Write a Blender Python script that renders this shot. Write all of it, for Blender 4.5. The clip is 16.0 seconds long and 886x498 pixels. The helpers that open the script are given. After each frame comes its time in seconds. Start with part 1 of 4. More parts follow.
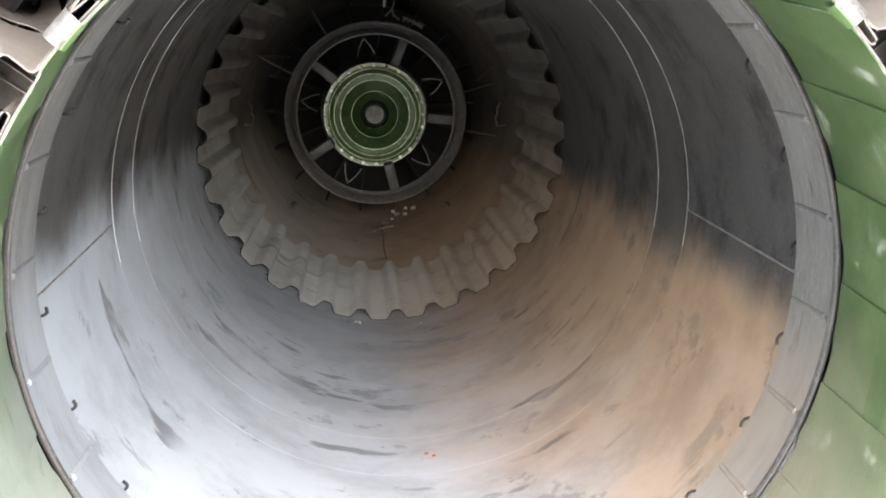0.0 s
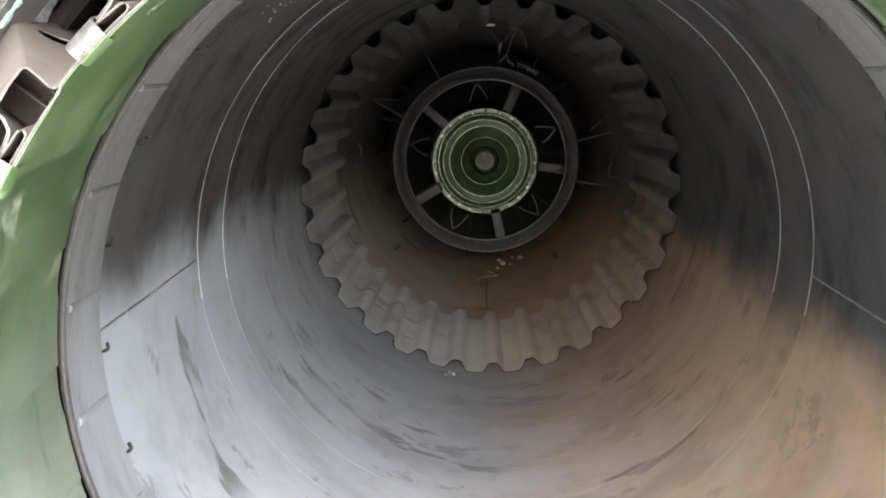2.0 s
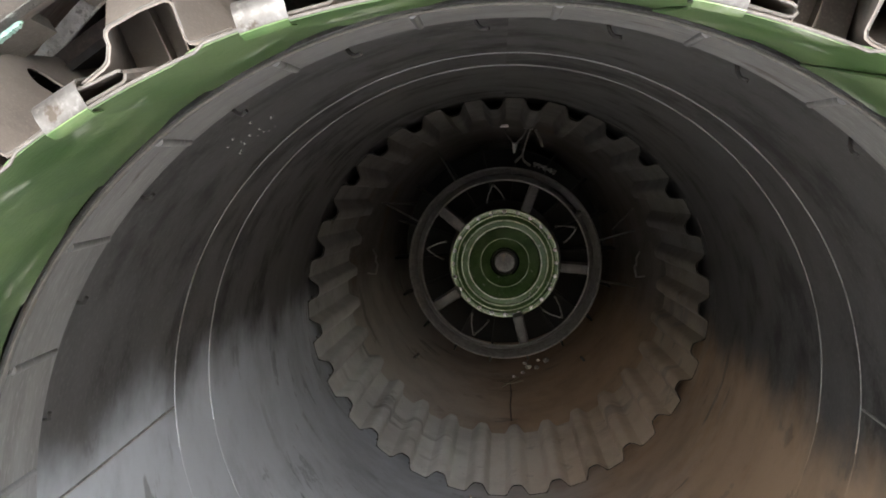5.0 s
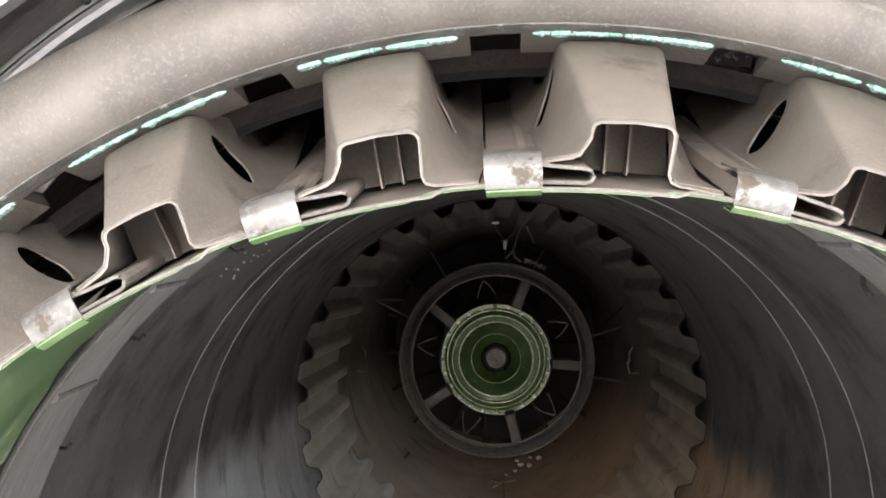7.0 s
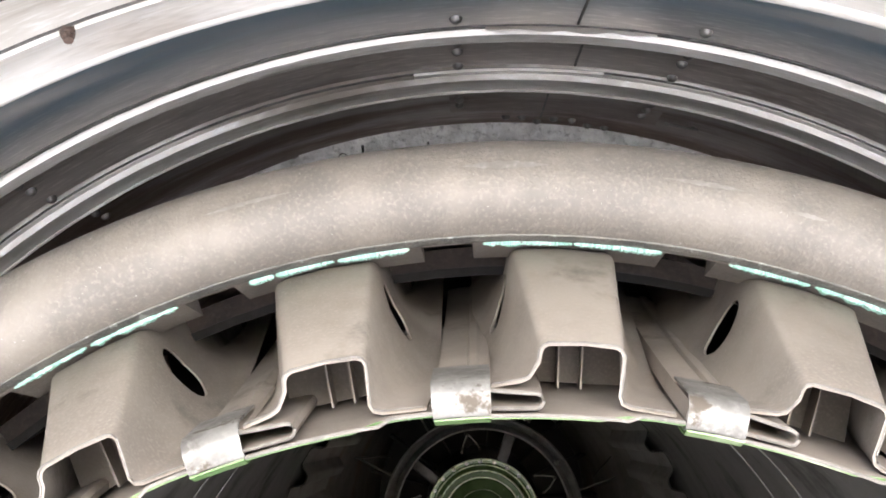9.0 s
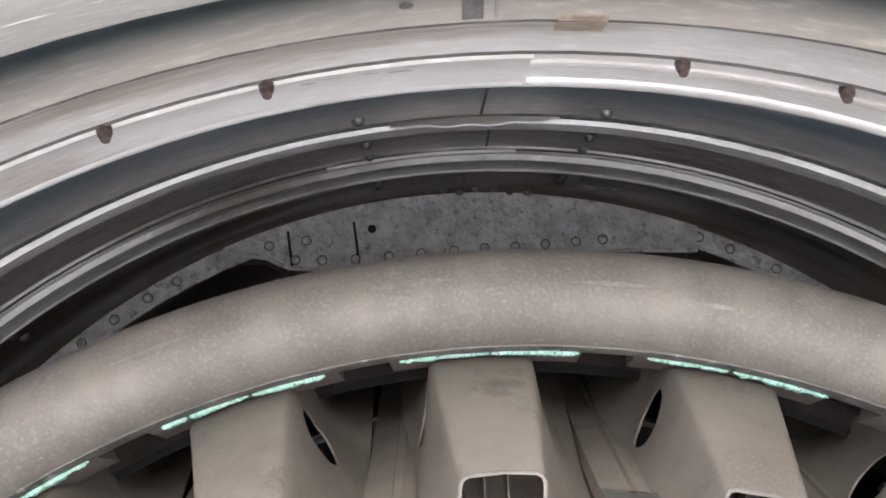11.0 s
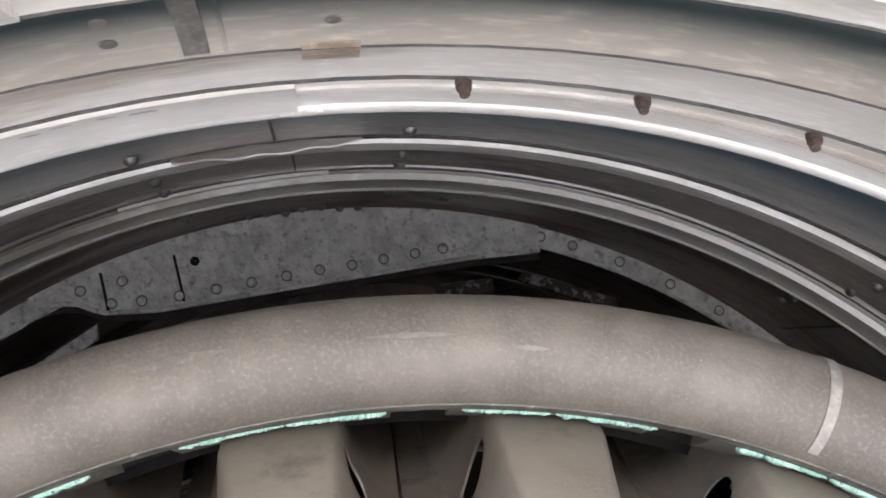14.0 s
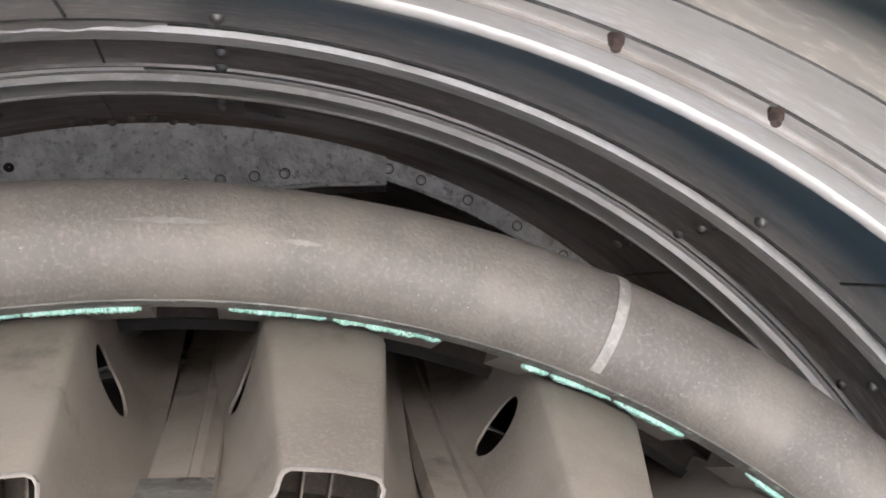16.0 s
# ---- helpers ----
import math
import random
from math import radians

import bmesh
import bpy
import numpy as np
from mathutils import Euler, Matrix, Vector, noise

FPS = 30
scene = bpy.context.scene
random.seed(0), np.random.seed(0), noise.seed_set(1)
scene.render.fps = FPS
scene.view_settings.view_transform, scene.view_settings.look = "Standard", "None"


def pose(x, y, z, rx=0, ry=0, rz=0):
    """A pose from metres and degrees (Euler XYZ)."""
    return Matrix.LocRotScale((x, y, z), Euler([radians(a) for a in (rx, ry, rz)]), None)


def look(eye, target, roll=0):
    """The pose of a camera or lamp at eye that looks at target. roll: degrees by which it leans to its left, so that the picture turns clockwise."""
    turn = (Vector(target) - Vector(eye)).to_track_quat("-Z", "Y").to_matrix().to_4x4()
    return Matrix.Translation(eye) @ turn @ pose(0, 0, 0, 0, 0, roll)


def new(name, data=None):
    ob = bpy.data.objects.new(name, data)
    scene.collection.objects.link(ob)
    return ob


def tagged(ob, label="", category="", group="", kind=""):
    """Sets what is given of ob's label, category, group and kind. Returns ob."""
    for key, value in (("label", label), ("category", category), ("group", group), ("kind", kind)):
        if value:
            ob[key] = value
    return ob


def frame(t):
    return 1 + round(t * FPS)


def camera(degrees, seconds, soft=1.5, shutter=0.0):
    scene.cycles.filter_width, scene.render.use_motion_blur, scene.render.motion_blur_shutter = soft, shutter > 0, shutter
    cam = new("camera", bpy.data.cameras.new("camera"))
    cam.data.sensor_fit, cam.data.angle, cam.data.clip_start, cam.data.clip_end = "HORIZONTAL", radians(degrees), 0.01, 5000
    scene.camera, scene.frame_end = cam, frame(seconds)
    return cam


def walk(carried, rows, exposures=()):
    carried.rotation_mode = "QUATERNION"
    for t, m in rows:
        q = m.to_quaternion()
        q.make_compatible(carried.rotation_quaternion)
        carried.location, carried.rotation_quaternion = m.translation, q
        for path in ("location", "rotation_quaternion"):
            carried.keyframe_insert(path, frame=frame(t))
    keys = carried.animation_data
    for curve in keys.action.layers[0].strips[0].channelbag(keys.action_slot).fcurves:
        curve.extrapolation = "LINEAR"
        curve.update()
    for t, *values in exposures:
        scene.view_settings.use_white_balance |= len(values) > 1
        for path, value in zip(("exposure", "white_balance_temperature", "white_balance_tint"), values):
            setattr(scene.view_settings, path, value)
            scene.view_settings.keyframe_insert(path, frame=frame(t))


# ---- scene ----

PATH = [
    (0.0, pose(-0.0908, -1.0177, 0.2605, 77.649, 0.423, -5.897)),
    (0.5, pose(-0.0603, -1.0184, 0.2600, 77.124, 1.031, -3.784)),
    (1.0, pose(-0.0230, -1.0131, 0.2582, 78.776, 1.004, 0.801)),
    (1.5, pose(-0.0269, -0.9764, 0.2480, 79.782, -0.522, 1.835)),
    (2.0, pose(-0.0513, -0.9297, 0.2474, 80.687, -1.193, 1.848)),
    (2.5, pose(-0.0313, -0.8917, 0.2477, 81.851, -0.830, 4.452)),
    (3.0, pose(-0.0015, -0.8463, 0.2445, 82.705, 0.087, 5.336)),
    (5.5, pose(-0.0130, -0.7867, 0.3158, 86.742, 1.072, 3.301)),
    (6.0, pose(-0.0200, -0.7717, 0.3269, 87.266, 1.323, 3.061)),
    (6.5, pose(-0.0215, -0.7689, 0.3371, 88.832, 1.199, 3.001)),
    (7.0, pose(-0.0231, -0.7694, 0.3518, 91.314, 0.932, 2.866)),
    (7.5, pose(-0.0188, -0.7610, 0.3583, 94.190, 0.380, 2.270)),
    (8.0, pose(-0.0170, -0.7638, 0.3651, 96.564, 0.381, 2.080)),
    (8.5, pose(-0.0127, -0.7673, 0.3739, 98.810, 1.143, 2.066)),
    (11.0, pose(0.0146, -0.7679, 0.4183, 102.746, 8.656, 0.143)),
    (11.5, pose(0.0220, -0.7640, 0.4250, 103.159, 9.840, -0.769)),
    (12.0, pose(0.0264, -0.7572, 0.4321, 103.271, 11.348, -1.817)),
    (12.5, pose(0.0302, -0.7519, 0.4378, 103.305, 12.665, -2.785)),
    (13.0, pose(0.0414, -0.7481, 0.4455, 103.647, 13.771, -3.074)),
    (13.5, pose(0.0503, -0.7369, 0.4448, 101.992, 14.905, -4.816)),
    (14.0, pose(0.0608, -0.7273, 0.4438, 100.782, 15.635, -6.670)),
    (14.5, pose(0.0715, -0.7205, 0.4431, 99.984, 16.159, -7.843)),
    (15.0, pose(0.0823, -0.7152, 0.4401, 99.064, 16.465, -9.017)),
    (15.5, pose(0.0960, -0.7064, 0.4317, 97.868, 16.129, -10.713)),
    (16.0, pose(0.1021, -0.7026, 0.4133, 96.177, 13.219, -14.432)),
]


EXPOSURES = [(0.0, 3.05, 6750, 12), (1.0, 2.98, 6750, 12), (2.0, 2.8, 6800, 12), (3.0, 2.85, 6800, 12), (5.5, 2.33, 7000, 13), (6.5, 2.5, 7000, 13), (7.5, 2.82, 6950, 13), (8.5, 2.95, 6950, 13), (11.0, 2.03, 6800, 14), (13.0, 2.0, 6900, 14), (16.0, 2.0, 6900, 14)]
cam = camera(52.75, 16.0, soft=1.8)
walk(cam, PATH, EXPOSURES)

# ---- light: a bright, thinly clouded sky behind the camera ----
SUN_UP, SUN_TURN = radians(42), radians(175)
world = bpy.data.worlds.new("sky")
scene.world = world
world.use_nodes = True
wn = world.node_tree.nodes
sky = wn.new("ShaderNodeTexSky")
sky.sky_type, sky.sun_disc = "NISHITA", False
sky.sun_elevation, sky.sun_rotation = SUN_UP, SUN_TURN
sky.air_density, sky.dust_density, sky.ozone_density = 1.0, 1.2, 1.5
world.node_tree.links.new(sky.outputs[0], wn["Background"].inputs[0])
wn["Background"].inputs[1].default_value = 0.15
sun = new("sun", bpy.data.lights.new("sun", "SUN"))
sun.data.energy, sun.data.angle, sun.data.color = 3.2, radians(70), (1.0, 0.985, 0.97)
sun_from = Vector((math.sin(SUN_TURN) * math.cos(SUN_UP), math.cos(SUN_TURN) * math.cos(SUN_UP), math.sin(SUN_UP)))
sun.matrix_world = look(sun_from * 20, (0, 0, 0))


# ---- materials ----
def surface(name, tone, other, rough=(0.4, 0.6), metal=0.0, scale=(1, 1, 1), size=20.0, fine=160.0, bump=0.15, spots=None, spot_at=(0.6, 0.7), spot_size=40.0, random_tone=0.0, spot_rough=0.8, low_tone=None, grain_amount=0.35, loose=True, polar=False, heat=None, relief=0.002):
    """Two tones mixed by a broad noise, grain from a fine one, and patches of a third tone where asked."""
    m = bpy.data.materials.new(name)
    m.use_nodes = True
    n, l = m.node_tree.nodes, m.node_tree.links
    b = n["Principled BSDF"]
    at = n.new("ShaderNodeTexCoord")
    info = n.new("ShaderNodeObjectInfo")
    shift = n.new("ShaderNodeVectorMath")
    shift.operation = "SCALE"
    shift.inputs[0].default_value = (3.1, 1.7, 2.3)
    if loose:
        l.new(info.outputs["Random"], shift.inputs["Scale"])
    add = n.new("ShaderNodeVectorMath")
    l.new(at.outputs["Object"], add.inputs[0])
    l.new(shift.outputs[0], add.inputs[1])
    mp = n.new("ShaderNodeMapping")
    mp.inputs["Scale"].default_value = scale
    l.new(add.outputs[0], mp.inputs["Vector"])
    if polar:
        # run the grain round the engine's axis: (arc, along, out)
        part_xyz, ring, far = n.new("ShaderNodeSeparateXYZ"), n.new("ShaderNodeMath"), n.new("ShaderNodeMath")
        l.new(at.outputs["Object"], part_xyz.inputs[0])
        ring.operation = "ARCTAN2"
        l.new(part_xyz.outputs["X"], ring.inputs[0])
        under = n.new("ShaderNodeMath")
        under.operation = "MULTIPLY"
        l.new(part_xyz.outputs["Z"], under.inputs[0])
        under.inputs[1].default_value = -1.0 if low_tone else 1.0
        l.new(under.outputs[0], ring.inputs[1])
        far.operation = "MULTIPLY"
        l.new(ring.outputs[0], far.inputs[0])
        far.inputs[1].default_value = 0.5
        joined = n.new("ShaderNodeCombineXYZ")
        l.new(far.outputs[0], joined.inputs["X"])
        l.new(part_xyz.outputs["Y"], joined.inputs["Y"])
        l.new(joined.outputs[0], add.inputs[0])

    def noise_at(s, detail, rough_=0.6):
        t = n.new("ShaderNodeTexNoise")
        t.inputs["Scale"].default_value, t.inputs["Detail"].default_value, t.inputs["Roughness"].default_value = s, detail, rough_
        l.new(mp.outputs[0], t.inputs["Vector"])
        return t.outputs["Fac"]

    def ramp(fac, lo, hi):
        r = n.new("ShaderNodeMapRange")
        r.interpolation_type = "SMOOTHSTEP"
        r.inputs["From Min"].default_value, r.inputs["From Max"].default_value = lo, hi
        l.new(fac, r.inputs["Value"])
        return r.outputs["Result"]

    def mix(fac, a, c):
        x = n.new("ShaderNodeMix")
        x.data_type = "RGBA"
        l.new(fac, x.inputs["Factor"]) if not isinstance(fac, float) else None
        for k, s in (("A", a), ("B", c)):
            sock = [q for q in x.inputs if q.name == k and q.type == "RGBA"][0]
            if isinstance(s, tuple):
                sock.default_value = (*s, 1)
            else:
                l.new(s, sock)
        return [q for q in x.outputs if q.type == "RGBA"][0]

    broad, grain = noise_at(size, 5), noise_at(fine, 3)
    col = mix(ramp(broad, 0.35, 0.65), tone, other)
    col = mix(ramp(grain, 0.45, 0.85), col, tuple(min(1, c * (1 + grain_amount) + 0.01 * (grain_amount > 0.3)) for c in tone))
    if random_tone:
        hv = n.new("ShaderNodeHueSaturation")
        r = n.new("ShaderNodeMapRange")
        r.inputs["To Min"].default_value, r.inputs["To Max"].default_value = 1 - random_tone, 1 + random_tone
        l.new(info.outputs["Random"], r.inputs["Value"])
        l.new(r.outputs["Result"], hv.inputs["Value"])
        l.new(col, hv.inputs["Color"])
        col = hv.outputs[0]
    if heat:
        # bluish tint and painted shade, fading from one edge of a band to the other
        y_from, y_to, shade_tone = heat
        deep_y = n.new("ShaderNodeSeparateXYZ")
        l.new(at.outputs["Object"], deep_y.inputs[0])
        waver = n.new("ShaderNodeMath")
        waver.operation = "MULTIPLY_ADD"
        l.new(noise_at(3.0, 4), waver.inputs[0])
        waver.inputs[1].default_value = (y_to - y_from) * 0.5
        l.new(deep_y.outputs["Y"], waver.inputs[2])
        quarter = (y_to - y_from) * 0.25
        col = mix(ramp(waver.outputs[0], y_to + quarter, y_from + quarter), col, shade_tone)
    rg = n.new("ShaderNodeMapRange")
    rg.inputs["To Min"].default_value, rg.inputs["To Max"].default_value = rough
    l.new(broad, rg.inputs["Value"])
    rough_out = rg.outputs["Result"]
    metal_out = None
    if spots:
        f = ramp(noise_at(spot_size, 6, 0.65), *spot_at)
        col = mix(f, col, spots)
        rm = n.new("ShaderNodeMapRange")
        l.new(f, rm.inputs["Value"])
        l.new(rough_out, rm.inputs["To Min"])
        rm.inputs["To Max"].default_value = spot_rough
        rough_out = rm.outputs["Result"]
    b.inputs["Metallic"].default_value = metal
    if low_tone:
        # a tone laid low down: pale to one side, brown to the other
        pale, brown, top, soft_edge, side = low_tone
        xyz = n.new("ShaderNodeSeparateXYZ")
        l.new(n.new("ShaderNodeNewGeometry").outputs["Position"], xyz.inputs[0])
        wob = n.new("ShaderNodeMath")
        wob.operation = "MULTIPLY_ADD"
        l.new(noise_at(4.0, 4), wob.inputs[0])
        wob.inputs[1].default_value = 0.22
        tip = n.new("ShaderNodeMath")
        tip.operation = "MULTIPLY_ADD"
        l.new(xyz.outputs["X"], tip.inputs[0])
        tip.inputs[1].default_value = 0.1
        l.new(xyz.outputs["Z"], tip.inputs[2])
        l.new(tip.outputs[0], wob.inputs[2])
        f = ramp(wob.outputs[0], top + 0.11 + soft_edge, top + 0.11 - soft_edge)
        wx = n.new("ShaderNodeMath")
        wx.operation = "MULTIPLY_ADD"
        l.new(noise_at(3.0, 5), wx.inputs[0])
        wx.inputs[1].default_value = 0.4
        slant = n.new("ShaderNodeMath")
        slant.operation = "MULTIPLY_ADD"
        l.new(xyz.outputs["Y"], slant.inputs[0])
        slant.inputs[1].default_value = 0.09
        l.new(xyz.outputs["X"], slant.inputs[2])
        l.new(slant.outputs[0], wx.inputs[2])
        tint = mix(ramp(wx.outputs[0], side + 0.02, side + 0.60), pale, brown)
        deep = n.new("ShaderNodeHueSaturation")
        deep.inputs["Value"].default_value = 0.78
        l.new(tint, deep.inputs["Color"])
        tint = mix(ramp(noise_at(4.5, 8, 0.7), 0.42, 0.66), tint, deep.outputs[0])
        worn = ramp(noise_at(8.0, 7, 0.7), 0.60, 0.64)
        keep = n.new("ShaderNodeMath")
        keep.operation = "MULTIPLY_ADD"
        l.new(worn, keep.inputs[0])
        keep.inputs[1].default_value, keep.inputs[2].default_value = -0.33, 0.95
        f2 = n.new("ShaderNodeMath")
        f2.operation = "MULTIPLY"
        l.new(f, f2.inputs[0])
        l.new(keep.outputs[0], f2.inputs[1])
        # dark smears where the dust was scraped, askew to the grain
        askew = n.new("ShaderNodeMapping")
        askew.inputs["Rotation"].default_value = (0, 0, radians(32))
        askew.inputs["Scale"].default_value = (5, 17, 5)
        l.new(add.outputs[0], askew.inputs["Vector"])
        sm = n.new("ShaderNodeTexNoise")
        sm.inputs["Scale"].default_value, sm.inputs["Detail"].default_value = 1.0, 5
        l.new(askew.outputs[0], sm.inputs["Vector"])
        spread = n.new("ShaderNodeMath")
        spread.operation = "MULTIPLY"
        l.new(ramp(sm.outputs["Fac"], 0.585, 0.64), spread.inputs[0])
        l.new(ramp(noise_at(2.2, 2), 0.45, 0.6), spread.inputs[1])
        gone = n.new("ShaderNodeMath")
        gone.operation = "MULTIPLY_ADD"
        l.new(spread.outputs[0], gone.inputs[0])
        gone.inputs[1].default_value, gone.inputs[2].default_value = -0.6, 1.0
        f3 = n.new("ShaderNodeMath")
        f3.operation = "MULTIPLY"
        l.new(f2.outputs[0], f3.inputs[0])
        l.new(gone.outputs[0], f3.inputs[1])
        f2 = f3
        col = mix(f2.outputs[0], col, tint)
        mm = n.new("ShaderNodeMapRange")
        l.new(f2.outputs[0], mm.inputs["Value"])
        mm.inputs["To Min"].default_value, mm.inputs["To Max"].default_value = metal, 0.08
        l.new(mm.outputs["Result"], b.inputs["Metallic"])
    l.new(col, b.inputs["Base Color"])
    l.new(rough_out, b.inputs["Roughness"])
    bp = n.new("ShaderNodeBump")
    bp.inputs["Strength"].default_value, bp.inputs["Distance"].default_value = bump, relief
    l.new(grain, bp.inputs["Height"])
    l.new(bp.outputs[0], b.inputs["Normal"])
    return m


STREAK = (0.7, 3, 1)
# floor dust, with skylight from the pipe's mouth put into its pale tone
LIT_FLOOR_DUST = ((0.485, 0.52, 0.565), (0.43, 0.295, 0.195), -0.02, 0.06, 0.09)
liner_metal = surface("worn_liner_metal", (0.125, 0.122, 0.12), (0.08, 0.077, 0.075), (0.36, 0.58), 0.45, (1.1, 1.5, 1), 5, 110, 0.06, (0.055, 0.052, 0.05), (0.50, 0.74), 5, low_tone=LIT_FLOOR_DUST, loose=False, polar=True)
# throat plates, duct and screen turn paler towards the bottom
throat_metal = surface("throat_plate_metal", (0.30, 0.295, 0.285), (0.24, 0.235, 0.225), (0.4, 0.6), 0.45, STREAK, 8, 120, 0.12, (0.17, 0.15, 0.13), (0.6, 0.75), 14, 0.06, low_tone=((0.37, 0.39, 0.42), (0.32, 0.265, 0.215), -0.03, 0.10, 0.10))
dark_liner = surface("sooted_liner_metal", (0.17, 0.155, 0.14), (0.11, 0.10, 0.09), (0.45, 0.7), 0.3, (1, 1, 1), 6, 120, 0.1, (0.20, 0.14, 0.10), (0.55, 0.75), 4, low_tone=((0.50, 0.46, 0.41), (0.46, 0.31, 0.20), -0.08, 0.14, -0.02))
screen_metal = surface("corrugated_screen_steel", (0.20, 0.19, 0.177), (0.15, 0.14, 0.13), (0.4, 0.65), 0.3, (1, 1, 1), 9, 120, 0.1, (0.13, 0.105, 0.085), (0.60, 0.75), 12, low_tone=((0.60, 0.60, 0.58), (0.50, 0.39, 0.29), 0.0, 0.22, 0.08))
soot_metal = surface("dark_burnt_steel", (0.15, 0.145, 0.14), (0.09, 0.087, 0.084), (0.4, 0.65), 0.5, (1, 1, 1), 14, 150, 0.2, (0.22, 0.18, 0.14), (0.6, 0.75), 20)
# near-black that puts the darkness of gaps and recesses into the colour
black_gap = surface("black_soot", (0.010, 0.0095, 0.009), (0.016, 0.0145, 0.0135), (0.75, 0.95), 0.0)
# green petals turn paler towards the bottom
GREEN_LOW_TONE = ((0.46, 0.50, 0.42), (0.44, 0.40, 0.29), -0.07, 0.16, 0.0)
green_paint = surface("worn_green_paint", (0.05, 0.115, 0.03), (0.15, 0.225, 0.095), (0.25, 0.5), 0.0, (1.6, 1, 1.6), 9, 110, 0.2, (0.36, 0.40, 0.30), (0.56, 0.68), 11, 0.2, low_tone=GREEN_LOW_TONE)
cone_green = surface("green_enamel", (0.035, 0.07, 0.02), (0.055, 0.095, 0.033), (0.14, 0.3), 0.1, (1, 1, 1), 12, 120, 0.1, (0.19, 0.20, 0.14), (0.62, 0.75), 30)
tan_steel = surface("dusty_heat_tinted_steel", (0.275, 0.241, 0.21), (0.195, 0.17, 0.148), (0.45, 0.65), 0.15, (1, 1, 1), 11, 700, 0.08, (0.13, 0.118, 0.104), (0.56, 0.76), 18, 0.07, grain_amount=0.10)
edge_steel = surface("bare_sheet_edge", (0.19, 0.175, 0.157), (0.14, 0.13, 0.117), (0.35, 0.55), 0.3, (1, 1, 1), 60, 400, 0.1)
tube_steel = surface("dusty_tube_steel", (0.265, 0.237, 0.209), (0.185, 0.169, 0.152), (0.36, 0.58), 0.2, (1, 1, 1), 20, 520, 0.3, (0.85, 0.83, 0.80), (0.69, 0.71), 700, grain_amount=0.14, spot_rough=0.12)
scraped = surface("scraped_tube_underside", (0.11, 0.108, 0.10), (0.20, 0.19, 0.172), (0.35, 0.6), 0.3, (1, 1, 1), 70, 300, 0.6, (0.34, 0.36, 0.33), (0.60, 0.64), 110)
clip_metal = surface("bare_bright_clip", (0.19, 0.185, 0.175), (0.11, 0.104, 0.096), (0.35, 0.55), 0.4, (1, 1, 1), 50, 300, 0.1, (0.09, 0.075, 0.06), (0.56, 0.64), 60)
mint_paint = surface("mint_primer", (0.34, 0.66, 0.56), (0.56, 0.80, 0.72), (0.5, 0.7), 0.0, (1, 1, 1), 150, 600, 0.6, (0.22, 0.25, 0.23), (0.60, 0.66), 260)
# both panels carry the shade at their aft edge in the colour
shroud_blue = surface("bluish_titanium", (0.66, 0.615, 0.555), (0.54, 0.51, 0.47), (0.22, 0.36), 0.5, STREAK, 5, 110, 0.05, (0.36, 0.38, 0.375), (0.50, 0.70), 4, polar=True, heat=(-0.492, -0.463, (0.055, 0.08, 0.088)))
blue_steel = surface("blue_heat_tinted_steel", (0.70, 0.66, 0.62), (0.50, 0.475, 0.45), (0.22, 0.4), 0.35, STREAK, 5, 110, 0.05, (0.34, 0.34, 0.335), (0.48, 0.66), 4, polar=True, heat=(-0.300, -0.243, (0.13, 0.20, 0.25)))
grey_steel = surface("dull_grey_steel", (0.52, 0.475, 0.445), (0.33, 0.295, 0.272), (0.28, 0.5), 0.35, STREAK, 5, 110, 0.06, (0.22, 0.17, 0.145), (0.52, 0.70), 5, polar=True)
shroud_bright = surface("bright_alloy_strip", (0.92, 0.895, 0.855), (0.71, 0.68, 0.635), (0.22, 0.38), 0.25, STREAK, 6, 130, 0.05, (0.40, 0.355, 0.31), (0.52, 0.68), 3.5, polar=True)
shroud_dark = surface("stained_shroud_steel", (0.30, 0.245, 0.22), (0.16, 0.127, 0.113), (0.28, 0.5), 0.4, STREAK, 5, 110, 0.06, (0.17, 0.11, 0.088), (0.50, 0.70), 5, polar=True)
plate_grey = surface("mottled_zinc_plate", (0.95, 0.95, 0.93), (0.66, 0.655, 0.64), (0.35, 0.6), 0.0, (1, 1, 1), 34, 60, 1.0, (0.38, 0.37, 0.355), (0.52, 0.70), 110, relief=0.012)
burnt_strut = surface("burnt_black_steel", (0.075, 0.07, 0.066), (0.045, 0.043, 0.041), (0.4, 0.65), 0.4, (1, 1, 1), 20, 160, 0.2)
green_ring = surface("worn_green_ring", (0.24, 0.29, 0.17), (0.15, 0.19, 0.10), (0.2, 0.35), 0.3, (1, 1, 1), 30, 200)
strip_mid = surface("dulled_alloy_strip", (0.92, 0.885, 0.84), (0.68, 0.645, 0.60), (0.24, 0.42), 0.25, STREAK, 6, 130, 0.05, (0.34, 0.30, 0.265), (0.54, 0.70), 5, polar=True)
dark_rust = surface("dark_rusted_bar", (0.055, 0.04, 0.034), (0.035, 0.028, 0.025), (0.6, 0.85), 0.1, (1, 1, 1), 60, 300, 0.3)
rivet_metal = surface("dull_rivet", (0.26, 0.25, 0.24), (0.18, 0.17, 0.165), (0.35, 0.55), 0.6, (1, 1, 1), 60, 300)
rust = surface("rusty_bolt", (0.12, 0.08, 0.066), (0.065, 0.05, 0.044), (0.5, 0.8), 0.2, (1, 1, 1), 150, 500, 0.4)
flaked = surface("flaking_rusty_steel", (0.055, 0.042, 0.036), (0.09, 0.066, 0.055), (0.5, 0.8), 0.2, (1, 1, 1), 40, 300, 0.5, (0.36, 0.35, 0.335), (0.54, 0.58), 95)
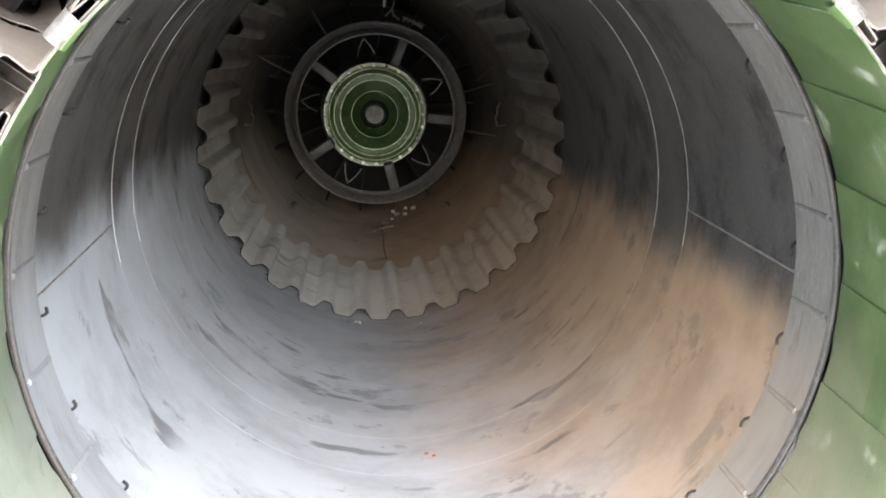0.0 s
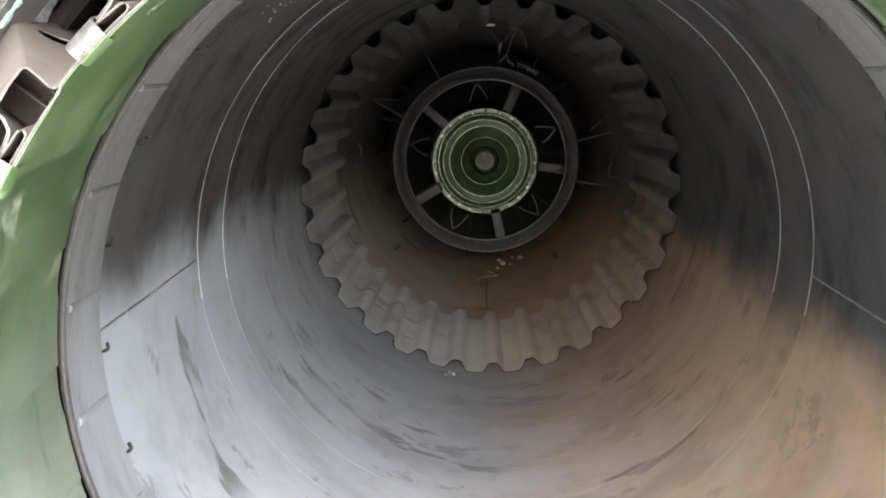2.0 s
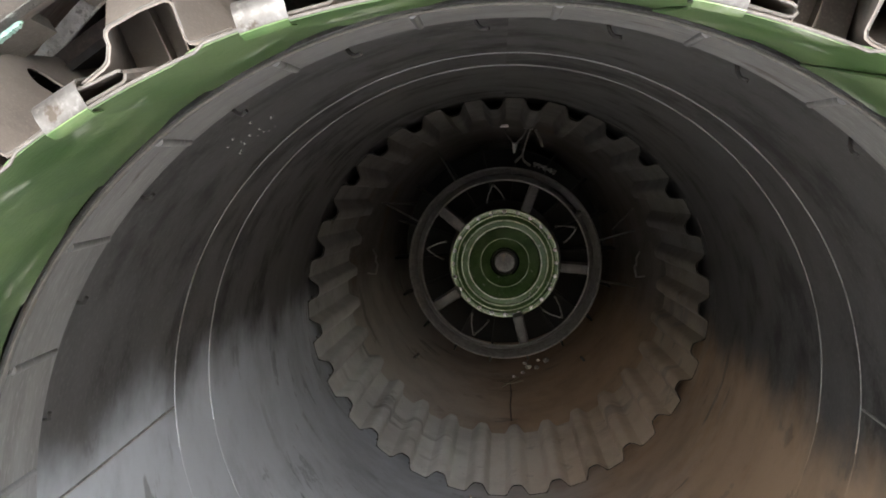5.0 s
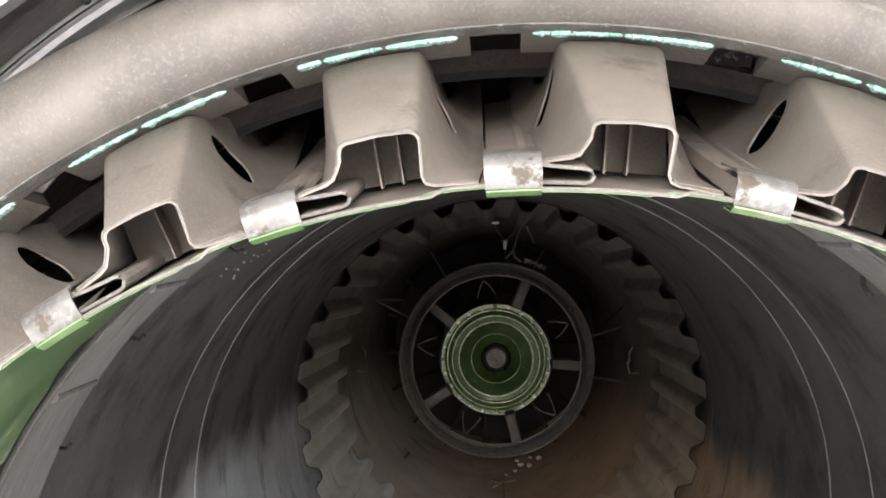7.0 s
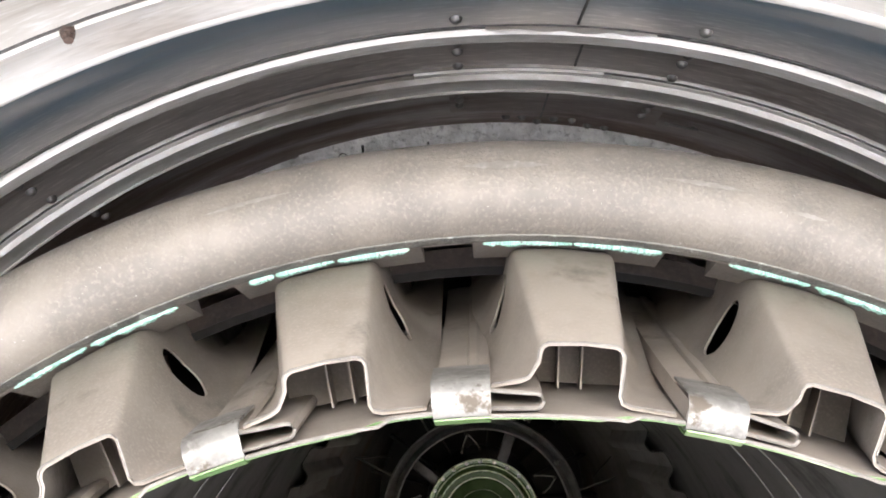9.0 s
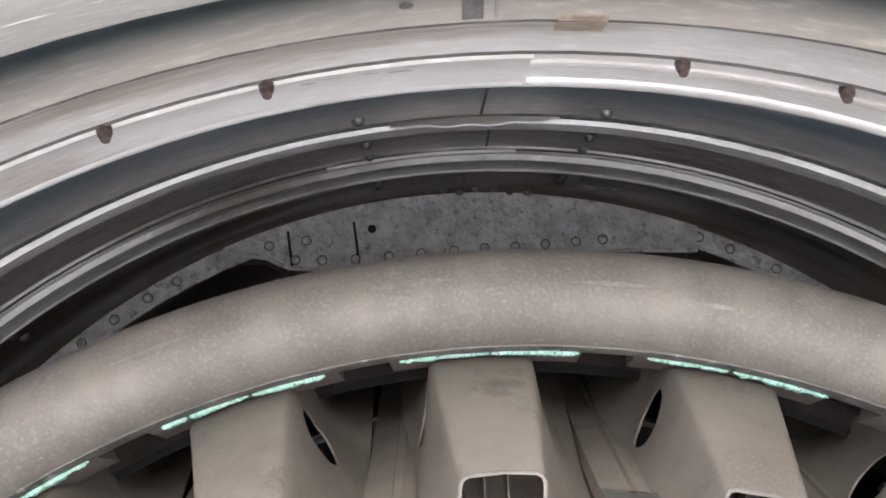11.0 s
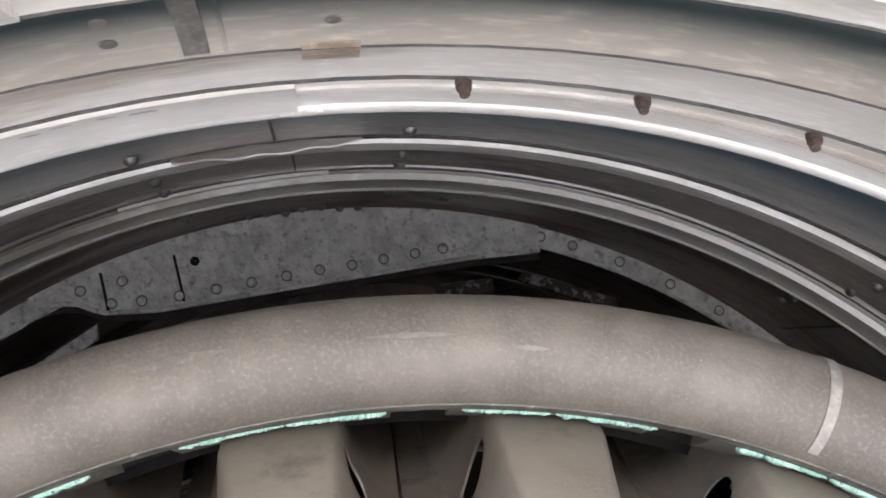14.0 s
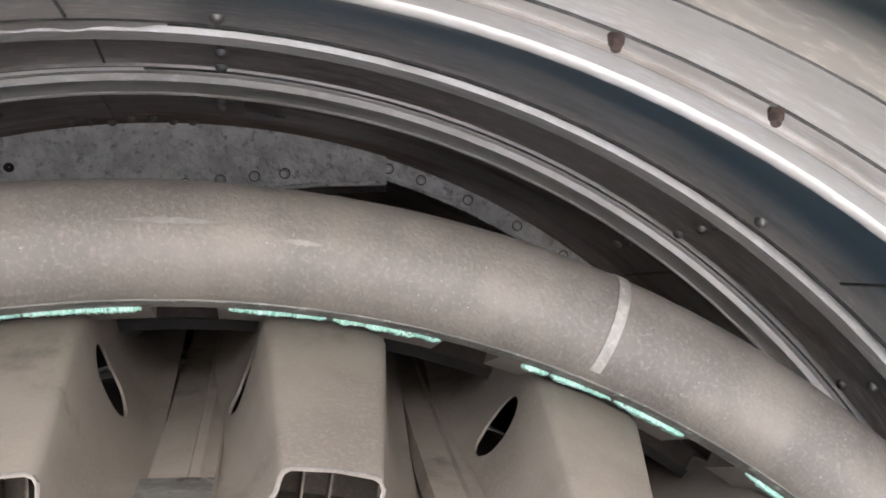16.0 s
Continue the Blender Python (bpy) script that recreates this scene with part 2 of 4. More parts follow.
heat_stain = surface("heat_stained_alloy", (0.62, 0.52, 0.43), (0.46, 0.37, 0.29), (0.35, 0.5), 0.5, (1, 1, 1), 90, 300, 0.2)
wire_white = surface("bare_bent_wire", (0.50, 0.48, 0.46), (0.36, 0.345, 0.33), (0.3, 0.5), 0.6, (1, 1, 1), 40, 300)
weld_bead = surface("dull_weld_bead", (0.27, 0.26, 0.25), (0.18, 0.172, 0.165), (0.35, 0.55), 0.5, (1, 1, 1), 30, 300, 0.3, low_tone=LIT_FLOOR_DUST)
rubbed_glint_mat = surface("rubbed_tube_patch", (0.285, 0.265, 0.242), (0.23, 0.213, 0.195), (0.3, 0.45), 0.3, (1, 1, 1), 40, 300)
tape_mat = surface("pale_paint_mark", (0.42, 0.40, 0.37), (0.30, 0.285, 0.26), (0.5, 0.7), 0.1, (1, 1, 1), 60, 300)
stone = surface("pale_grit", (0.38, 0.35, 0.31), (0.26, 0.23, 0.20), (0.8, 0.95), 0.0, (1, 1, 1), 60, 300, 0.4)
twig_mat = surface("dry_twig", (0.24, 0.19, 0.13), (0.16, 0.12, 0.08), (0.8, 0.95), 0.0)
skin_paint = surface("grey_aircraft_paint", (0.34, 0.36, 0.36), (0.29, 0.31, 0.31), (0.4, 0.6), 0.0, (1, 1, 1), 4, 120, 0.1)
ground_mat = surface("pale_concrete", (0.58, 0.565, 0.54), (0.50, 0.49, 0.47), (0.8, 0.95), 0.0, (1, 1, 1), 1.2, 30, 0.4, (0.24, 0.225, 0.20), (0.62, 0.75), 3)


# ---- helpers for building ----
def finish(name, bm, material, parent=None, smooth=True, label="", sharp=40):
    bmesh.ops.recalc_face_normals(bm, faces=bm.faces)
    if smooth:
        for f in bm.faces:
            f.smooth = True
        for e in bm.edges:
            if len(e.link_faces) == 2 and e.calc_face_angle() > radians(sharp):
                e.smooth = False
    me = bpy.data.meshes.new(name)
    bm.to_mesh(me)
    bm.free()
    me.materials.append(material)
    ob = new(name, me)
    if parent is not None:
        ob.parent = parent
    if label:
        ob["label"] = label
    return ob


part = finish


def again(ob, parent, m):
    """Another object on the same mesh under parent, at m, with its own children."""
    o = bpy.data.objects.new(ob.name.split(".")[0], ob.data)
    scene.collection.objects.link(o)
    o.parent = parent
    o.matrix_basis = m
    if "label" in ob:
        o["label"] = ob["label"]
    for c in ob.children:
        again(c, o, c.matrix_basis.copy())
    return o


def turn(a):
    return Matrix.Rotation(radians(a), 4, "Y")


def still(y):
    return 0.0


def drift(y):
    """The pipe's centre climbs a little towards the engine."""
    return float(np.interp(y, (-0.1, 0.4, 1.45, 2.2), (0.0, 0.014, 0.02, 0.045)))


def revolve(outline, seg=160, a0=0.0, a1=360.0, lift=still, closed=True, wave=None):
    """A solid turned about the engine's axis from an outline of (radius, y); angles from the top, to the right. closed: the outline is a loop."""
    bm = bmesh.new()
    full = abs(a1 - a0) > 359.9
    n = seg if full else seg + 1
    rings = []
    for i in range(n):
        a = radians(a0 + (a1 - a0) * i / seg)
        row = []
        for k, (r, y) in enumerate(outline):
            q = r + (wave(math.degrees(a), k) if wave else 0)
            row.append(bm.verts.new((q * math.sin(a), y, q * math.cos(a) + lift(y))))
        rings.append(row)
    m = len(outline)
    for i in range(seg):
        p, q = rings[i], rings[(i + 1) % n]
        for k in range(m if closed else m - 1):
            bm.faces.new((p[k], p[(k + 1) % m], q[(k + 1) % m], q[k]))
    if closed and not full:
        bm.faces.new(rings[0])
        bm.faces.new(rings[-1])
    return bm


def band(r0, y0, r1, y1, thick=0.003):
    """The outline of a thin conical band whose inner face runs from (r0, y0) to (r1, y1)."""
    return [(r0, y0), (r1, y1), (r1 + thick, y1), (r0 + thick, y0)]


def hollow(r0, y0, r1, y1, sag, thick=0.003):
    """The outline of a rolled band whose inner face is hollowed by sag."""
    inner = [(r0 + (r1 - r0) * k / 8 + sag * math.sin(math.pi * k / 8), y0 + (y1 - y0) * k / 8) for k in range(9)]
    return inner + [(r + thick, y) for r, y in reversed(inner)]


def circle(r, y, radius, k=10):
    return [(r + radius * math.cos(2 * math.pi * i / k), y + radius * math.sin(2 * math.pi * i / k)) for i in range(k)]


def box(x0, x1, y0, y1, z0, z1, bevel=0.0):
    bm = bmesh.new()
    bmesh.ops.create_cube(bm, size=1)
    for v in bm.verts:
        v.co = ((x0 + x1) / 2 + v.co.x * (x1 - x0), (y0 + y1) / 2 + v.co.y * (y1 - y0), (z0 + z1) / 2 + v.co.z * (z1 - z0))
    if bevel:
        bmesh.ops.bevel(bm, geom=list(bm.edges), offset=bevel, segments=2, affect="EDGES", profile=0.5)
    return bm


def rod(a, b, r0, r1=None, k=8):
    bm = bmesh.new()
    a, b = Vector(a), Vector(b)
    m = Matrix.Translation((a + b) / 2) @ (b - a).to_track_quat("Z", "Y").to_matrix().to_4x4()
    bmesh.ops.create_cone(bm, cap_ends=True, segments=k, radius1=r0, radius2=r0 if r1 is None else r1, depth=(b - a).length, matrix=m)
    return bm


def pipe(points, r, k=6):
    """A round wire along points."""
    bm = bmesh.new()
    pts = [Vector(p) for p in points]
    rings = []
    for i, p in enumerate(pts):
        d = (pts[min(i + 1, len(pts) - 1)] - pts[max(i - 1, 0)]).normalized()
        q = d.to_track_quat("Z", "Y").to_matrix()
        rings.append([bm.verts.new(p + q @ Vector((r * math.cos(2 * math.pi * j / k), r * math.sin(2 * math.pi * j / k), 0))) for j in range(k)])
    for p, q in zip(rings, rings[1:]):
        for j in range(k):
            bm.faces.new((p[j], p[(j + 1) % k], q[(j + 1) % k], q[j]))
    bm.faces.new(rings[0])
    bm.faces.new(rings[-1])
    return bm


def dome(r, h, k=10):
    """A rivet head on the plane z = 0."""
    bm = bmesh.new()
    rows = []
    for a in (0, 35, 65):
        rows.append([bm.verts.new((r * math.cos(radians(a)) * math.cos(2 * math.pi * j / k), r * math.cos(radians(a)) * math.sin(2 * math.pi * j / k), h * math.sin(radians(a)))) for j in range(k)])
    for p, q in zip(rows, rows[1:]):
        for j in range(k):
            bm.faces.new((p[j], p[(j + 1) % k], q[(j + 1) % k], q[j]))
    bm.faces.new(rows[-1])
    bm.faces.new(rows[0])
    return bm


def on_ring(a, r, y, lift=0.0, lean=0.0):
    """A pose on a ring's inner face: z towards the axis."""
    return Matrix.Translation((0, 0, lift)) @ turn(a) @ Matrix.Translation((0, y, r)) @ Matrix.Rotation(math.pi + lean, 4, "X")


def empty(name, label, category, group="", kind=""):
    return tagged(new(name), label, category, group, kind)

# ---- the ground ----
GROUND_Z = -1.25
gm = bmesh.new()
bmesh.ops.create_grid(gm, x_segments=2, y_segments=2, size=400, matrix=Matrix.Translation((0, 0, GROUND_Z)))
tagged(finish("ground", gm, ground_mat, smooth=False), "pale weathered concrete apron", "ground", kind="structure")

# ---- the tail shroud of the fuselage round the nozzle ----
SZ = 0.04


def lifted(y):
    return SZ


shroud = empty("tail_shroud", "metal fuselage tail shroud with riveted ring frames round the nozzle", "aircraft tail")
ROLLED = [(0.5215 + 0.011 * t + 0.0090 * math.sin(math.pi * t), -0.525 + 0.062 * t) for t in [k / 12 for k in range(13)]]
ROLLED += [(r + 0.003, y) for r, y in reversed(ROLLED)]
SHROUD = [
    ("aft_skin", grey_steel, band(0.488, -0.66, 0.505, -0.578), ""),
    ("rim_strip", shroud_bright, band(0.5045, -0.578, 0.511, -0.553), "dull bright rim strip"),
    ("rim_flange", shroud_bright, hollow(0.5095, -0.553, 0.520, -0.525, 0.003), "bright polished rim flange"),
    ("concave_panel", shroud_blue, ROLLED, "bluish grey rolled panel, aft edge shaded in its colour"),
    ("joint_strip", shroud_bright, hollow(0.5320, -0.462, 0.5420, -0.4165, 0.004), "bright riveted joint strip"),
    ("edge_strip", shroud_bright, hollow(0.5410, -0.415, 0.5490, -0.372, 0.004), "bright edge strip with a rolled lip"),
    ("rolled_lip", shroud_bright, circle(0.5515, -0.368, 0.005, 12), "polished rolled lip"),
    ("blue_panel", blue_steel, hollow(0.5580, -0.363, 0.5815, -0.242, 0.007), "bluish panel, aft edge shaded in its colour"),
    ("thin_strip", strip_mid, [(0.5890, -0.2300), (0.5815, -0.2265), (0.5812, -0.2150), (0.5880, -0.2135), (0.5920, -0.2200)], "narrow bright strip"),
    ("dark_panel", grey_steel, hollow(0.5880, -0.213, 0.5955, -0.142, 0.004), "dark stained panel"),
    ("inner_strip", strip_mid, [(0.6000, -0.1320), (0.5955, -0.1300), (0.5945, -0.1260), (0.5905, -0.1240), (0.5905, -0.1000), (0.6010, -0.0820), (0.6050, -0.0820), (0.6050, -0.1320)], "bright stepped strip"),
    ("inner_panel", shroud_dark, hollow(0.6030, -0.081, 0.6310, 0.125, 0.006), "brown stained inner panel"),
    ("deep_panel", shroud_dark, band(0.6310, 0.125, 0.66, 0.9), "dark deep casing panel"),
]
for nm, mt, outline, lab in SHROUD:
    part(nm, revolve(outline, 144, lift=lifted), mt, shroud, label=lab)
for r, y, w in ((0.5205, -0.5245, 0.0010), (0.5325, -0.4625, 0.0007), (0.5415, -0.4158, 0.0008), (0.5575, -0.3625, 0.002), (0.5805, -0.2415, 0.0014), (0.5965, -0.1310, 0.0010), (0.6020, -0.0815, 0.002)):
    part("joint_line", revolve(circle(r, y, w, 6), 144, lift=lifted), soot_metal, shroud, label="dark grimy joint line")
# bright beads added to draw highlights along the strips
part("edge_roll", revolve(circle(0.5500, -0.389, 0.0026, 8), 144, lift=lifted), shroud_bright, shroud, label="bright bead added as the edge strip's highlight")
part("strip_ridge", revolve(circle(0.5903, -0.1010, 0.0014, 6), 144, lift=lifted), shroud_bright, shroud, label="thin bright bead added as the strip's edge highlight")
part("outer_skin", revolve([(0.49, -0.66), (0.52, -0.662), (0.58, -0.5), (0.66, 0.0), (0.74, 0.9), (0.80, 3.4), (0.79, 3.4), (0.735, 0.9), (0.655, 0.0), (0.575, -0.49)], 96, lift=lifted), skin_paint, shroud, label="grey painted outer skin")
part("end_bulkhead", revolve([(0.002, 3.36), (0.79, 3.36), (0.79, 3.40), (0.002, 3.40)], 96, lift=lifted), shroud_dark, shroud)

# ---- the jet pipe and its liner ----
jet_pipe = empty("jet_pipe", "worn grey steel jet pipe with welded seams and soot", "jet pipe")
LIN = [(0.4535, 0.004), (0.458, 0.16), (0.4665, 0.405), (0.4720, 0.575), (0.482, 0.95), (0.499, 1.30), (0.5065, 1.44), (0.5100, 1.66)]


def liner_shell(a0, a1):
    return revolve(LIN + [(r + 0.004, y) for r, y in reversed(LIN)], 96, a0, a1, drift)


part("lower_liner", liner_shell(91.4, 268.6), liner_metal, jet_pipe, label="scuffed lower liner half, skylight put into its pale dust")
part("upper_liner", liner_shell(-91.4, 91.4), liner_metal, jet_pipe, label="upper liner half, soot and shade in its dark tone")
for s in (-1, 1):
    bead = [(s * (r - 0.0005) * math.sin(radians(91.4)), y, (r - 0.0005) * math.cos(radians(91.4)) + drift(y)) for r, y in ((0.454, 0.012), (0.458, 0.16), (0.4665, 0.40))]
    part("weld_seam", pipe(bead, 0.0019), wire_white, jet_pipe)
for y, r in ((0.408, 0.4660), (0.570, 0.4712)):
    part("weld_ring", revolve(circle(r + 0.0003, y, 0.0014, 6), 120, -99, 99, lift=drift), weld_bead, jet_pipe, label="thin bright weld ring")
    part("weld_ring", revolve(circle(r + 0.0017, y, 0.0014, 6), 80, 99, 261, lift=drift), weld_bead, jet_pipe, label="thin weld ring half buried in dust")
part("liner_step", revolve(circle(0.5040, 1.385, 0.0010, 6), 120, -115, 115, lift=drift), weld_bead, jet_pipe, label="thin pale step ring in the liner")
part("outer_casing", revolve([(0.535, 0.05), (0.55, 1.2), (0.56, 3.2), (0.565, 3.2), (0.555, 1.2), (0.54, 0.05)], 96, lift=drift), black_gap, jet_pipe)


def ripple(depth):
    def f(a, k):
        s = math.cos(radians(a) * 30 - 1.57)
        return depth * math.sin(math.pi / 2 * max(-1.0, min(1.0, s * 1.45 + 0.4)))
    return f


COR = [(0.4930, 1.452), (0.480, 1.60), (0.4665, 1.78), (0.460, 1.87)]
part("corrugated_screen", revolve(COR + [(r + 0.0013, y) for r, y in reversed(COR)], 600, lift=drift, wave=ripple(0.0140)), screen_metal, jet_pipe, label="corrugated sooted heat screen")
# black wire that stands for the shadow line at the wavy edge
part("screen_edge", revolve(circle(0.4930, 1.4515, 0.0017, 6), 600, lift=drift, wave=ripple(0.0140)), black_gap, jet_pipe, label="black wire drawn as the shadow along the screen's front edge")
slot = part("slot", box(-0.0035, 0.0035, 1.475, 1.487, 0.5010, 0.5025, 0.0006), soot_metal, jet_pipe, label="small dark oval slot in the screen")
for i in range(30):
    m = Matrix.Translation((0, 0, drift(1.48))) @ turn(3.0 + 12 * i + 3.4)
    if i == 0:
        slot.matrix_basis = m
    else:
        again(slot, jet_pipe, m)
INN = [(0.4840, 1.835), (0.4770, 1.95), (0.452, 2.3), (0.44, 2.9), (0.43, 3.15)]
part("inner_duct", revolve(INN + [(r + 0.004, y) for r, y in reversed(INN)], 128, lift=drift), dark_liner, jet_pipe, label="dark sooted inner duct")
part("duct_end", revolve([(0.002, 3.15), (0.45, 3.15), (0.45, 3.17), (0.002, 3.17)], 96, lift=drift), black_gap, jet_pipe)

# throat plates, one per petal, with a folded rib, a notch and a peg
def throat_plate():
    bm = bmesh.new()
    rows = []
    for i in range(13):
        a = radians(-7.4 + 14.8 * i / 12)
        notch = 0.008 if i in (0, 12) else 0.0
        rows.append([bm.verts.new((r * math.sin(a), y, r * math.cos(a))) for r, y in ((0.4445, -0.094 + notch), (0.447, -0.05), (0.4505, 0.006), (0.4535, 0.006), (0.4500, -0.05), (0.4475, -0.094 + notch))])
    for p, q in zip(rows, rows[1:]):
        for k in range(6):
            bm.faces.new((p[k], p[(k + 1) % 6], q[(k + 1) % 6], q[k]))
    bm.faces.new(rows[0])
    bm.faces.new(rows[-1])
    return bm


plate = part("throat_plate", throat_plate(), throat_metal, jet_pipe)
rib = part("rib", rod((0, -0.082, 0.4462), (0, 0.0, 0.4510), 0.0046, 0.0036, 10), throat_metal, plate)
rib.matrix_basis = turn(7.5)
peg = part("peg", pipe([(-0.002, 0.010, 0.453), (0.001, 0.005, 0.445), (0.005, 0.000, 0.4405), (0.011, -0.003, 0.4400)], 0.0020), burnt_strut, plate, label="bent dark locking peg")
peg.matrix_basis = turn(-1.2)
plate.matrix_basis = turn(12.5)
for i in range(1, 24):
    again(plate, jet_pipe, turn(12.5 + 15 * i))
part("lip_bead", revolve(circle(0.4440, -0.1000, 0.0042, 8), 160), soot_metal, jet_pipe, label="dark seal bead")
part("lip_wire", revolve(circle(0.4400, -0.1080, 0.0015, 6), 160), edge_steel, jet_pipe, label="bright seal wire")

# ---- the nozzle: petals, their stiffeners and seals, and the actuator ring ----
nozzle = empty("jet_nozzle", "dusty steel variable nozzle with green-painted petals and tubular ring", "jet nozzle")
# the petals hang slightly high and askew towards the exit
SKEW = Matrix(((1, 0.015, 0, 0.0015), (0, 1, 0, 0), (0, -0.082, 1, -0.0082), (0, 0, 0, 1)))
EXIT_Y, EXIT_R = -0.430, 0.3545


def sheet_r(y):
    """The radius of the petals' inner face."""
    return EXIT_R + (y - EXIT_Y) * 0.278


def at(a, y, r):
    return Vector((r * math.sin(radians(a)), y, r * math.cos(radians(a))))


def loft(sections, thick, closed=False):
    """A sheet through sections of points, thickened towards the outside."""
    bm = bmesh.new()
    rows = [[bm.verts.new(p) for p in s] for s in sections]
    for p, q in zip(rows, rows[1:]):
        for j in range(len(p) - 1):
            bm.faces.new((p[j], p[j + 1], q[j + 1], q[j]))
    bmesh.ops.recalc_face_normals(bm, faces=bm.faces)
    bm.normal_update()
    old = list(bm.faces)
    bmesh.ops.solidify(bm, geom=old, thickness=thick)
    return bm


def inner_sheet():
    """The green face of a petal; its right edge lies over the next one."""
    secs = []
    for j in range(13):
        y = EXIT_Y + 0.314 * j / 12
        row = []
        for i in range(11):
            a = -1.2 + 16.4 * i / 10
            step = 0.0022 if a > 8.7 else (0.0022 * (a - 8.2) / 0.5 if a > 8.2 else 0.0)
            row.append(at(a, y, sheet_r(y) + step))
        secs.append(row)
    return loft(secs, 0.0011)


def hat_height(y):
    """How high the stiffener's top stands over the sheet."""
    if y < -0.345:
        return 0.0250 + (y + 0.424) / 0.079 * 0.0370
    return 0.062 - (y + 0.345) * 0.03


def hat():
    """A petal's pressed stiffener: flange, wall, flat top, wall, flange."""
    secs = []
    for j in range(15):
        y = -0.424 + 0.30 * (j / 14) ** 1.35
        r, h = sheet_r(y) + 0.0012, hat_height(y)
        f = min(1.0, (y + 0.424) / 0.079)
        lf = 0.0109 * (1 - f) + 0.006 * f
        g = 0.042 * max(0.0, (y + 0.345) / 0.22)
        lf += g
        pts = [(0.55 - 1.2 * f, lf * 0.86), (2.3 - 2.6 * f, lf), (2.75 - 2.4 * f, lf + 0.0012 + 0.002 * f), (3.05 - 2.0 * f, lf + 0.004 + 0.009 * f), (3.35 - 1.6 * f, h * 0.72), (3.42 - 1.3 * f, h - 0.0035), (3.6 - 1.3 * f, h - 0.0012), (3.95 - 1.2 * f, h), (6.0 - 0.5 * f, h + 0.0006), (7.85 + 0.2 * f, h), (8.2 + 0.2 * f, h - 0.0012), (8.38 + 0.2 * f, h - 0.0035), (8.35 + 0.8 * f, h * 0.6), (8.28 + 1.7 * f, 0.0065 + 0.010 * f + 0.7 * g), (8.45 + 2.3 * f, 0.0040 + 0.003 * f + 0.9 * g), (8.9 + 2.3 * f, 0.0030 + g), (11.6 + 0.4 * f, 0.0026 + g)]
        secs.append([at(a, y, r + q) for a, q in pts])
    return loft(secs, 0.0011)


def cut(ob, cutters):
    """The object's mesh with holes cut through it."""
    mods = []
    for c in cutters:
        m = ob.modifiers.new("hole", "BOOLEAN")
        m.object, m.operation, m.solver = c, "DIFFERENCE", "EXACT"
        mods.append(m)
    bpy.context.view_layer.update()
    dg = bpy.context.evaluated_depsgraph_get()
    me = bpy.data.meshes.new_from_object(ob.evaluated_get(dg))
    for m in mods:
        ob.modifiers.remove(m)
    ob.data = me
    for c in cutters:
        bpy.data.objects.remove(c)


def hole_tool(a, y, h, r):
    p = at(a, y, sheet_r(y) + h)
    d = at(a + 90, 0, 1)
    return finish("hole_tool", rod(p - d * 0.011, p + d * 0.011, r, r, 20), black_gap, smooth=False)


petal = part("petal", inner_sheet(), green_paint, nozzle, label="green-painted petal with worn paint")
# the petal's back is bare dusty steel
petal.data.materials.append(tan_steel)
for f in petal.data.polygons:
    if f.normal.x * f.center.x + f.normal.z * f.center.z > 0:
        f.material_index = 1
stiff = part("stiffener", hat(), tan_steel, petal, label="dusty tan pressed-steel stiffener", sharp=50)
HOLES = ((1.0, -0.328, 0.034, 0.0146), (9.5, -0.328, 0.034, 0.0146))
cut(stiff, [hole_tool(*h) for h in HOLES])
# the bright sheared edge of the stiffener and of the sheet


y0 = -0.4245
r0 = sheet_r(y0) + 0.0017
front = [(0.6, 0.0094), (2.3, 0.0109), (2.75, 0.012), (3.05, 0.0145), (3.35, 0.018), (3.42, 0.0218), (3.6, 0.0239), (3.95, 0.025), (6.0, 0.0255), (7.85, 0.025), (8.2, 0.0239), (8.38, 0.0218), (8.35, 0.015), (8.28, 0.0065), (8.45, 0.004), (8.9, 0.003), (11.5, 0.0026)]
part("sheared_edge", pipe([at(a, y0, r0 + h) for a, h in front], 0.00045), edge_steel, petal)
part("exit_edge", pipe([at(-1.2 + 16.4 * i / 20, EXIT_Y - 0.0004, EXIT_R + 0.0001 + (0.0022 if -1.2 + 16.4 * i / 20 > 8.7 else 0)) for i in range(21)], 0.0008), edge_steel, petal)
# two thin webs inside the stiffener
for a in (4.9, 6.4):
    w = []
    for j in range(5):
        y = -0.380 + 0.012 * j / 4
        w.append([at(a, y, sheet_r(y) + 0.002), at(a + 0.05, y, sheet_r(y) + hat_height(y) - 0.001)])
    part("web", loft(w, 0.0009), tan_steel, petal)

# the closing web deep inside the stiffener
back_y = -0.366
bh, bf = hat_height(back_y), (back_y + 0.424) / 0.079
baffle = [at(a, back_y, sheet_r(back_y) + h) for a, h in ((3.05 - 1.7 * bf, 0.003), (3.35 - 1.5 * bf, bh * 0.7), (3.6 - 1.2 * bf, bh - 0.002), (8.2 + 0.15 * bf, bh - 0.002), (8.35 + 0.7 * bf, bh * 0.6), (8.3 + 1.5 * bf, 0.003))]
bm_b = bmesh.new()
bm_b.faces.new([bm_b.verts.new(p) for p in baffle])
bmesh.ops.solidify(bm_b, geom=list(bm_b.faces), thickness=0.001)
part("closing_web", bm_b, tan_steel, petal, smooth=False, label="dusty closing web")
part("worn_edge", pipe([at(-1.2, EXIT_Y + 0.314 * j / 12, sheet_r(EXIT_Y + 0.314 * j / 12) - 0.0002) for j in range(13)], 0.0008), green_paint, petal)


